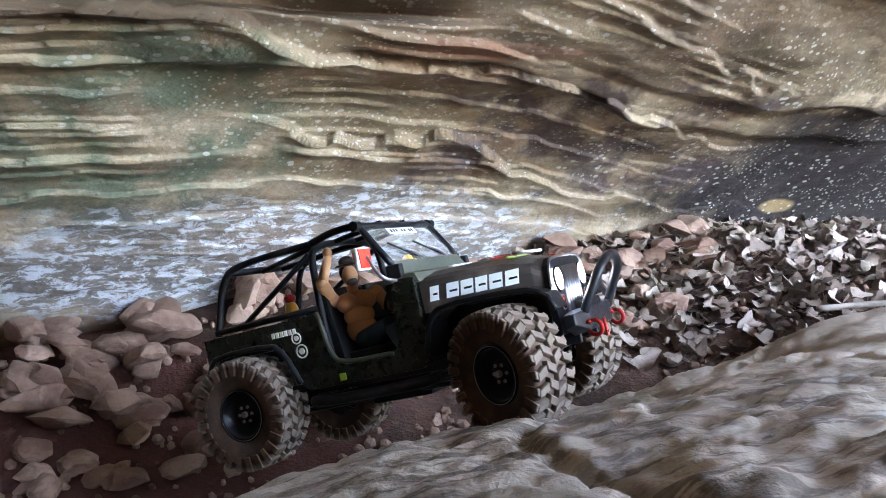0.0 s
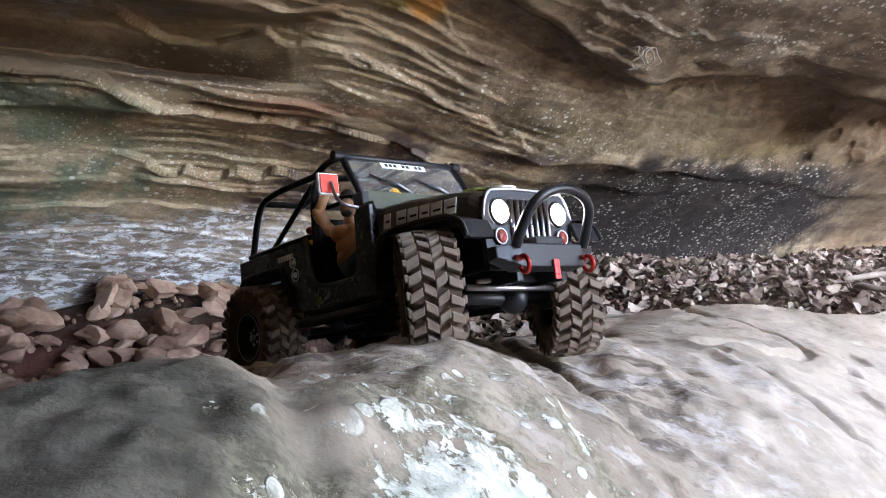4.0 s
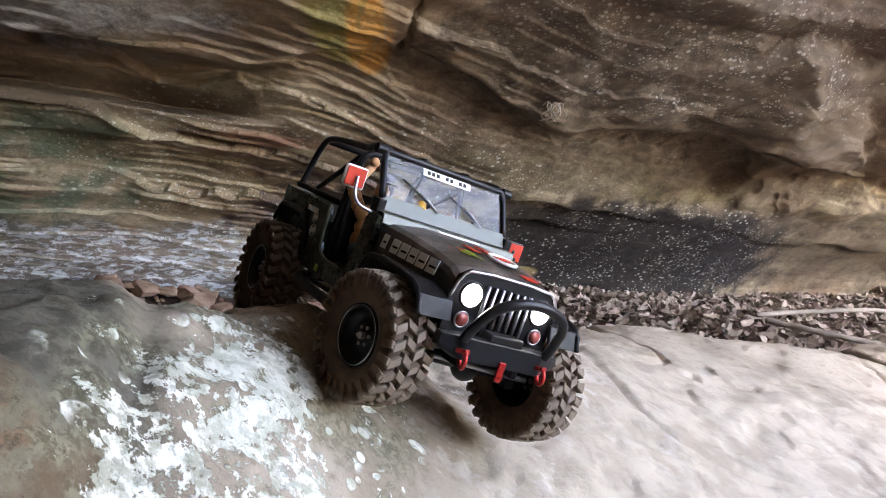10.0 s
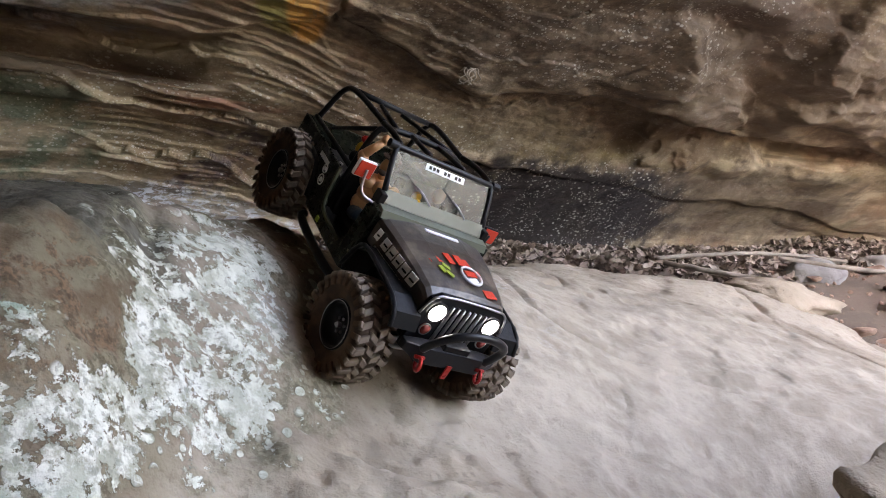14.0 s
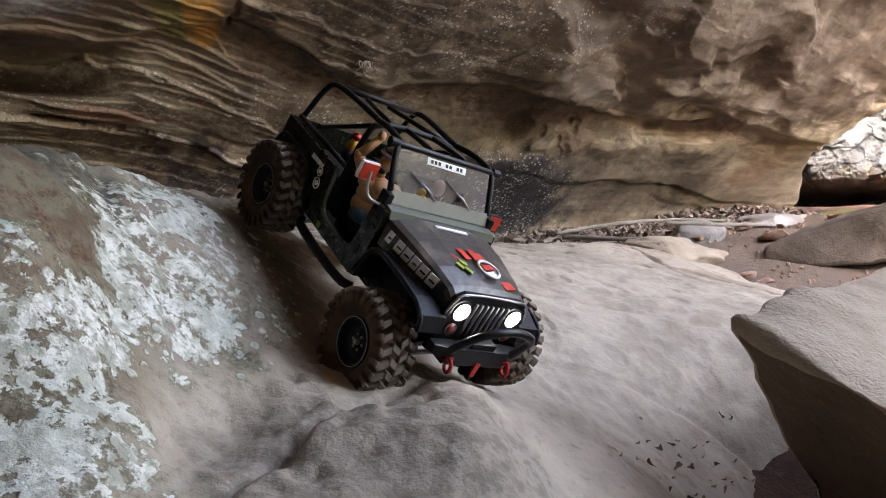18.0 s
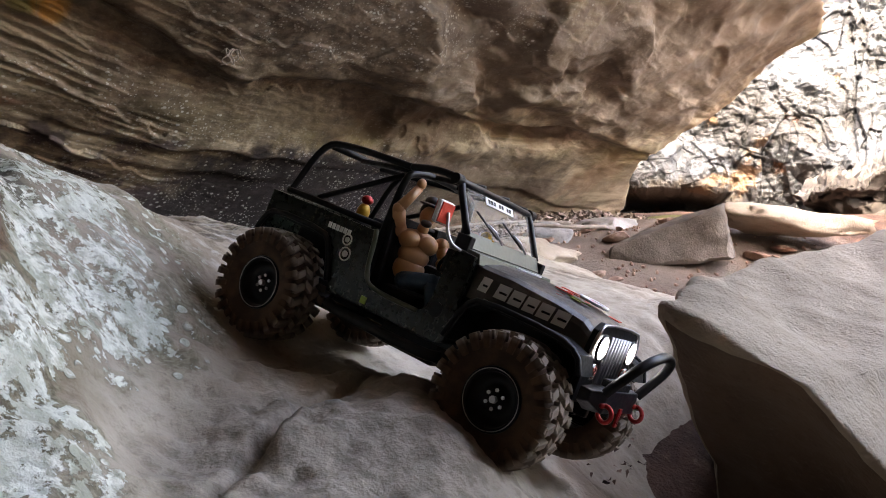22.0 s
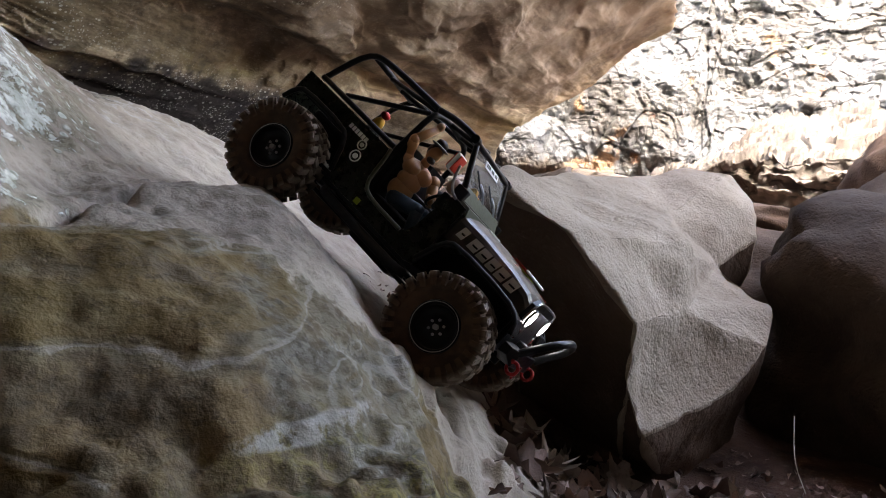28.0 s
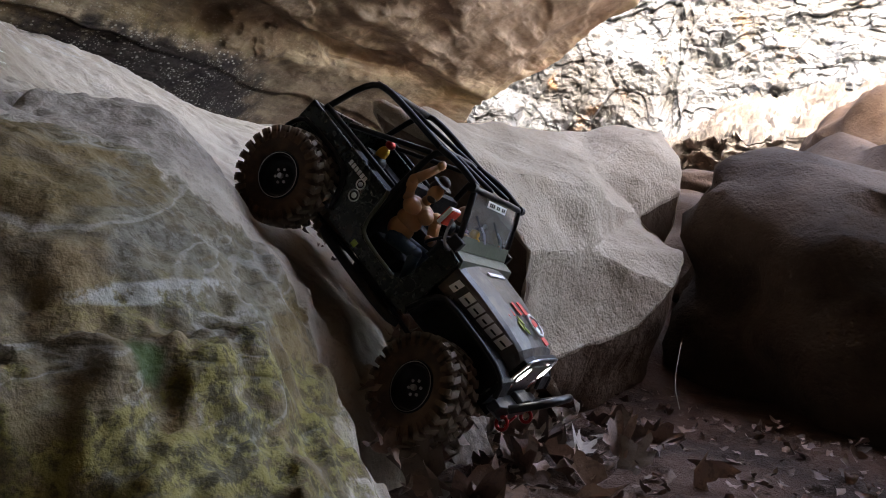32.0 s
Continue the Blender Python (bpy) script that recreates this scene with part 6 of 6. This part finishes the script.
def leaf_mesh(name, rng, size, lobes, curl, mat):
    co, fs = leaf_net(rng, size, lobes, curl)
    me = bpy.data.meshes.new(name)
    me.from_pydata(co, [], fs)
    for p in me.polygons:
        p.use_smooth = True
    me.materials.append(mat)
    return me


def litter(name, places, mat, label, seed, sizes=(0.014, 0.034)):
    rng = random.Random(seed)
    co, fs = [], []
    for x, y, z in places:
        c, f = leaf_net(rng, rng.uniform(*sizes), 3, 0.5)
        m = pose(x, y, z, rng.gauss(0, 28), rng.gauss(0, 28), rng.uniform(0, 360))
        b = len(co)
        co += [tuple(m @ Vector(q)) for q in c]
        fs += [tuple(b + i for i in t) for t in f]
    me = bpy.data.meshes.new(name)
    me.from_pydata(co, [], fs)
    for p in me.polygons:
        p.use_smooth = True
    put(name, me, mat, None, label, "leaf litter", "", "stuff")


def build_leaves():
    rng = random.Random(9)
    far, pit, gap = [], [], []
    while len(far) < 5200:
        x = rng.uniform(0.15, 3.2)
        wall = 1.60 + 0.42 * x
        y = wall + 0.05 - rng.uniform(0, 1.0) ** 1.25 * 0.85
        if boulder_height(np.array([x]), np.array([min(y, 1.15)]))[0] > ground_height(np.array([x]), np.array([y]))[0] and y < 1.33:
            continue
        if x > 2.3 and rng.random() < 0.6:
            continue
        far.append((x, y, float(ground_height(np.array([x]), np.array([y]))[0]) + rng.uniform(0.0, 0.03)))
    litter("leaf_litter", far, LEAF_PALE, "dry pale brown leaves carpeting the foot of the overhang", 2)
    while len(pit) < 520:
        x, y = rng.uniform(0.62, 1.5), rng.uniform(-1.0, -0.25)
        if x - 0.6 < -0.5 * (y + 0.6) * 0.4 or foot(x, y) > -0.06:
            continue
        pit.append((x, y, foot(x, y) + rng.uniform(0.0, 0.022)))
    litter("pit_litter", pit, LEAF, "dark broken leaves and crumbs in the hollow", 3, (0.006, 0.018))
    while len(gap) < 40:
        q = rng.uniform(0, 1)
        x, y = 0.80 + 0.35 * q + rng.gauss(0, 0.03), -0.12 + 0.24 * q + rng.gauss(0, 0.03)
        gap.append((x, y, foot(x, y) + rng.uniform(0.0, 0.012)))
    litter("gap_litter", gap, LEAF, "dark leaf crumbs caught beside the split block", 5, (0.004, 0.010))
    # large leaves in the hollow
    kinds = [leaf_mesh("fallen_leaf", rng, 1.0, 5, 0.95, LEAF_PALE if k % 3 == 0 else LEAF) for k in range(8)]
    for k in range(120):
        a = rng.uniform(0, 2 * math.pi)
        d = abs(rng.gauss(0, 0.16))
        x, y = 0.78 + d * math.cos(a) * 1.2, -0.66 + d * math.sin(a)
        if k > 44:
            x, y = rng.uniform(0.95, 1.25), rng.uniform(-0.62, -0.42)
        if k > 61:
            x, y = 0.92 + rng.gauss(0, 0.13), -0.44 + rng.gauss(0, 0.09)
        if x < 0.66 - 0.2 * (y + 0.6):
            x = 0.68 + rng.uniform(0, 0.1)
        if foot(x, y) > -0.06:
            continue
        r = rng.uniform(0.026, 0.05)
        put("fallen_leaf", kinds[k % 8], None, None, "large curled dry brown leaf in the hollow", "leaf", "fallen leaves", "",
            pose(x, y, foot(x, y) + 0.012 + rng.uniform(0, 0.02), rng.gauss(0, 38), rng.gauss(0, 38), rng.uniform(0, 360)) @ Matrix.Diagonal((r, r, r, 1)))


def build_bits():
    put("white_shell", rock_mesh("white_shell", (0.011, 0.007, 0.004), 61, 2, 0.12), WHITEFLAT, None, "tiny white shell fragment on the boulder", "shell", m=pose(0.352, -0.235, foot(0.352, -0.235) + 0.004, 0, 0, 20))
    for pts, r in ((((1.50, 1.62, 0.33), (1.75, 1.66, 0.36), (2.05, 1.74, 0.37), (2.3, 1.72, 0.36)), 0.007), (((1.52, 1.60, 0.32), (1.62, 1.48, 0.315), (1.75, 1.40, 0.305)), 0.009),
                   (((2.0, 1.68, 0.36), (2.2, 1.58, 0.345), (2.35, 1.55, 0.345)), 0.008), (((0.62, 1.25, 0.28), (0.8, 1.27, 0.29), (0.95, 1.24, 0.29)), 0.005)):
        bm = tube(pts, r, 9)
        for v in bm.verts:
            v.co += Vector((noise.noise(v.co * 30), noise.noise(v.co * 30 + Vector((5, 0, 0))), noise.noise(v.co * 30 + Vector((0, 7, 0))))) * r * 0.5
        me = bpy.data.meshes.new("dead_branch")
        bm.to_mesh(me)
        bm.free()
        for p in me.polygons:
            p.use_smooth = True
        put("dead_branch", me, WOOD, None, "pale dead branch lying in the dry leaves", "branch", "dead branches")
    # dry rootlets hanging from the lip of the overhang
    rng = random.Random(17)
    tuft = tagged(new("dry_roots"), "curled dry rootlets hanging from the rock lip", "roots")
    tuft.matrix_basis = pose(0.70, 1.10, 0.82)
    for k in range(7):
        x, turn = rng.uniform(-0.02, 0.02), rng.uniform(0.5, 1.0)
        pts = [(x, 0.03, 0.01), (x + 0.008 * turn, 0.0, 0.018), (x + rng.uniform(-0.02, 0.02), -0.012, 0.0), (x + rng.uniform(-0.02, 0.02), -0.01, -0.02 * turn), (x + rng.uniform(-0.015, 0.015), 0.0, -0.03 * turn)]
        part("rootlet", tube(pts, rng.uniform(0.0009, 0.0018), 6), WOOD, tuft, "", True)
    bm = tube([(1.13, -0.66, -0.10), (1.17, -0.62, -0.075), (1.24, -0.58, -0.03)], 0.0007, 6)
    me = bpy.data.meshes.new("twig")
    bm.to_mesh(me)
    bm.free()
    put("twig", me, WOOD, None, "thin pale twig standing in the hollow", "twig")


build_rubble()
build_leaves()
build_bits()


# ---- what moves ----
TRUCK_ROWS = [
    (0.0, -0.0226, 0.8484, 0.2231, -6.89, -17.80, -23.55),
    (0.5, 0.0410, 0.8051, 0.2479, -4.14, -18.98, -28.93),
    (1.0, 0.0917, 0.7591, 0.2703, -3.43, -20.10, -33.86),
    (1.5, 0.1359, 0.7117, 0.2918, -2.91, -20.50, -38.38),
    (2.0, 0.1641, 0.6677, 0.3100, -3.50, -20.90, -41.37),
    (2.5, 0.1862, 0.6301, 0.3222, -3.72, -20.72, -45.21),
    (3.0, 0.2075, 0.5930, 0.3327, -6.11, -18.94, -47.05),
    (3.5, 0.2239, 0.5580, 0.3456, -5.05, -18.50, -50.12),
    (5.5, 0.2922, 0.4234, 0.3963, -2.62, -11.85, -63.70),
    (6.0, 0.2996, 0.3946, 0.4023, -8.07, -9.37, -64.83),
    (6.5, 0.2997, 0.3860, 0.4047, -9.78, -9.14, -65.67),
    (7.0, 0.3025, 0.3782, 0.4057, -11.08, -8.38, -65.48),
    (7.5, 0.3083, 0.3699, 0.4074, -12.56, -7.21, -64.89),
    (8.0, 0.3093, 0.3657, 0.4068, -11.93, -7.49, -65.01),
    (8.5, 0.3175, 0.3507, 0.4066, -12.22, -4.91, -64.18),
    (9.0, 0.3223, 0.3311, 0.4051, -12.12, -2.76, -64.23),
    (9.5, 0.3370, 0.2983, 0.3990, -11.97, 5.14, -64.97),
    (10.0, 0.3393, 0.2817, 0.3964, -12.09, 6.44, -65.05),
    (10.5, 0.3466, 0.2662, 0.3929, -12.13, 9.56, -64.68),
    (11.0, 0.3541, 0.2509, 0.3878, -11.58, 11.41, -64.55),
    (11.5, 0.3580, 0.2368, 0.3829, -12.33, 14.61, -64.14),
    (12.0, 0.3651, 0.2289, 0.3797, -12.99, 17.84, -64.65),
    (12.5, 0.3686, 0.2195, 0.3794, -13.89, 21.64, -64.79),
    (13.0, 0.3737, 0.2079, 0.3751, -14.52, 24.59, -65.81),
    (13.5, 0.3818, 0.1973, 0.3677, -14.96, 26.46, -67.79),
    (15.5, 0.4137, 0.1613, 0.3504, -21.33, 32.00, -73.71),
    (16.0, 0.4379, 0.1249, 0.3243, -19.11, 35.79, -74.35),
    (16.5, 0.4438, 0.1108, 0.3186, -17.15, 35.75, -73.65),
    (17.0, 0.4501, 0.0970, 0.3118, -15.19, 35.16, -73.44),
    (17.5, 0.4577, 0.0827, 0.3053, -14.50, 33.39, -73.09),
    (18.0, 0.4678, 0.0665, 0.2995, -13.82, 31.78, -72.07),
    (18.5, 0.4796, 0.0478, 0.2918, -13.12, 29.66, -71.31),
    (19.0, 0.4893, 0.0290, 0.2854, -13.15, 27.59, -70.64),
    (19.5, 0.4956, 0.0090, 0.2770, -14.51, 25.68, -70.21),
    (20.0, 0.5058, -0.0093, 0.2694, -14.53, 23.98, -69.48),
    (20.5, 0.5159, -0.0243, 0.2630, -13.73, 22.56, -68.84),
    (21.0, 0.5244, -0.0468, 0.2532, -13.29, 20.86, -67.22),
    (21.5, 0.5413, -0.0853, 0.2300, -13.75, 18.04, -65.97),
    (22.0, 0.5592, -0.1290, 0.1989, -13.47, 17.25, -65.51),
    (22.5, 0.5798, -0.1696, 0.1645, -13.94, 17.07, -65.39),
    (23.0, 0.5970, -0.1927, 0.1502, -14.56, 22.71, -65.39),
    (23.5, 0.6145, -0.2136, 0.1414, -15.35, 27.33, -65.93),
    (24.0, 0.6301, -0.2295, 0.1324, -16.24, 30.64, -66.07),
    (24.5, 0.6310, -0.2291, 0.1326, -16.20, 30.83, -66.10),
    (25.0, 0.6318, -0.2284, 0.1323, -16.26, 30.75, -66.33),
    (25.5, 0.6362, -0.2366, 0.1298, -16.20, 31.78, -66.33),
    (26.0, 0.6396, -0.2385, 0.1291, -16.35, 32.63, -66.34),
    (26.5, 0.6400, -0.2393, 0.1291, -16.29, 32.71, -66.81),
    (28.5, 0.6550, -0.2744, 0.1132, -19.76, 37.47, -68.67),
    (29.0, 0.6778, -0.3166, 0.0748, -15.74, 39.93, -64.29),
    (29.5, 0.7071, -0.3487, 0.0342, -27.73, 41.21, -71.14),
    (30.0, 0.7150, -0.3582, 0.0293, -23.28, 41.22, -68.76),
    (30.5, 0.7250, -0.3673, 0.0156, -21.19, 39.52, -69.07),
    (31.0, 0.7359, -0.3795, 0.0027, -17.27, 37.91, -70.32),
    (31.5, 0.7422, -0.3937, -0.0026, -12.81, 38.77, -71.46),
    (32.0, 0.7413, -0.3963, -0.0045, -10.78, 39.93, -71.02),
]

SIZE = 0.955
# height of the near-side hubs over their rest, rear and front, and the steering angle, by time
REAR_LIFT = [(0, 0.008), (2, 0.007), (3.5, 0.004), (6, -0.019), (7.5, -0.022), (9, -0.019), (12, 0.001), (13, 0.010), (15.5, 0.038), (16, 0.034), (17, 0.022), (18, 0.007), (20, 0.009), (21, 0.007), (22, -0.004), (23, -0.008), (25, -0.007), (26.5, -0.003), (28.5, -0.004), (29.5, -0.012), (30, -0.013), (31, 0.004), (32, 0.008)]
FRONT_LIFT = [(0, 0.001), (3.5, 0.002), (6.5, 0.007), (8, 0.011), (9, 0.009), (10.5, 0.004), (12, 0.005), (13.5, 0.0), (15.5, -0.016), (17.5, -0.017), (19, -0.013), (20.5, -0.005), (22, -0.001), (23, 0.003), (24, -0.002), (26.5, -0.001), (28.5, -0.005), (30, -0.006), (31, -0.011), (32, -0.015)]
STEER = [(0, -25), (1, -30), (3, -36), (5.5, -30), (6.5, -25), (8, -6), (9, 9), (11, 11), (13, 3), (16, 0), (28, 0), (29, -5), (30, -14), (32, -22)]


def curve_at(rows, t):
    return float(np.interp(t, [r[0] for r in rows], [r[1] for r in rows]))


def motions():
    poses = [(t, pose(*p)) for t, *p in TRUCK_ROWS]
    for thing in (truck, *riders):
        thing.scale = (SIZE, SIZE, SIZE)
        walk(thing, poses)
    # distance rolled along the truck's own heading
    times = np.arange(0, 32.01, 0.25)
    at = np.array([m.translation[:] for _, m in poses])
    ahead = np.array([m.col[0][:3] for _, m in poses])
    roll = [0.0]
    for a, b, d0, d1 in zip(at, at[1:], ahead, ahead[1:]):
        roll.append(roll[-1] + float((b - a) @ ((d0 + d1) / 2)))
    turn = np.degrees(np.interp(times, [t for t, _ in poses], roll) / (SIZE * (TYRE_R - 0.002)))
    for w, fx, sy in wheels:
        lift = FRONT_LIFT if fx > 0 else REAR_LIFT
        walk(w, [(t, pose(HUB_X[fx], sy * HUB_Y, HUB_Z - sy * curve_at(lift, t)) @ pose(0, 0, 0, 0, 0, curve_at(STEER, t) if fx > 0 else 0) @ pose(0, 0, 0, 0, a, 0)) for t, a in zip(times, turn)])
    for ax, fx in axles:
        lift = FRONT_LIFT if fx > 0 else REAR_LIFT
        walk(ax, [(t, pose(HUB_X[fx], 0, HUB_Z, -math.degrees(math.atan2(curve_at(lift, t), HUB_Y)), 0, 0)) for t in np.arange(0, 32.01, 0.5)])


motions()
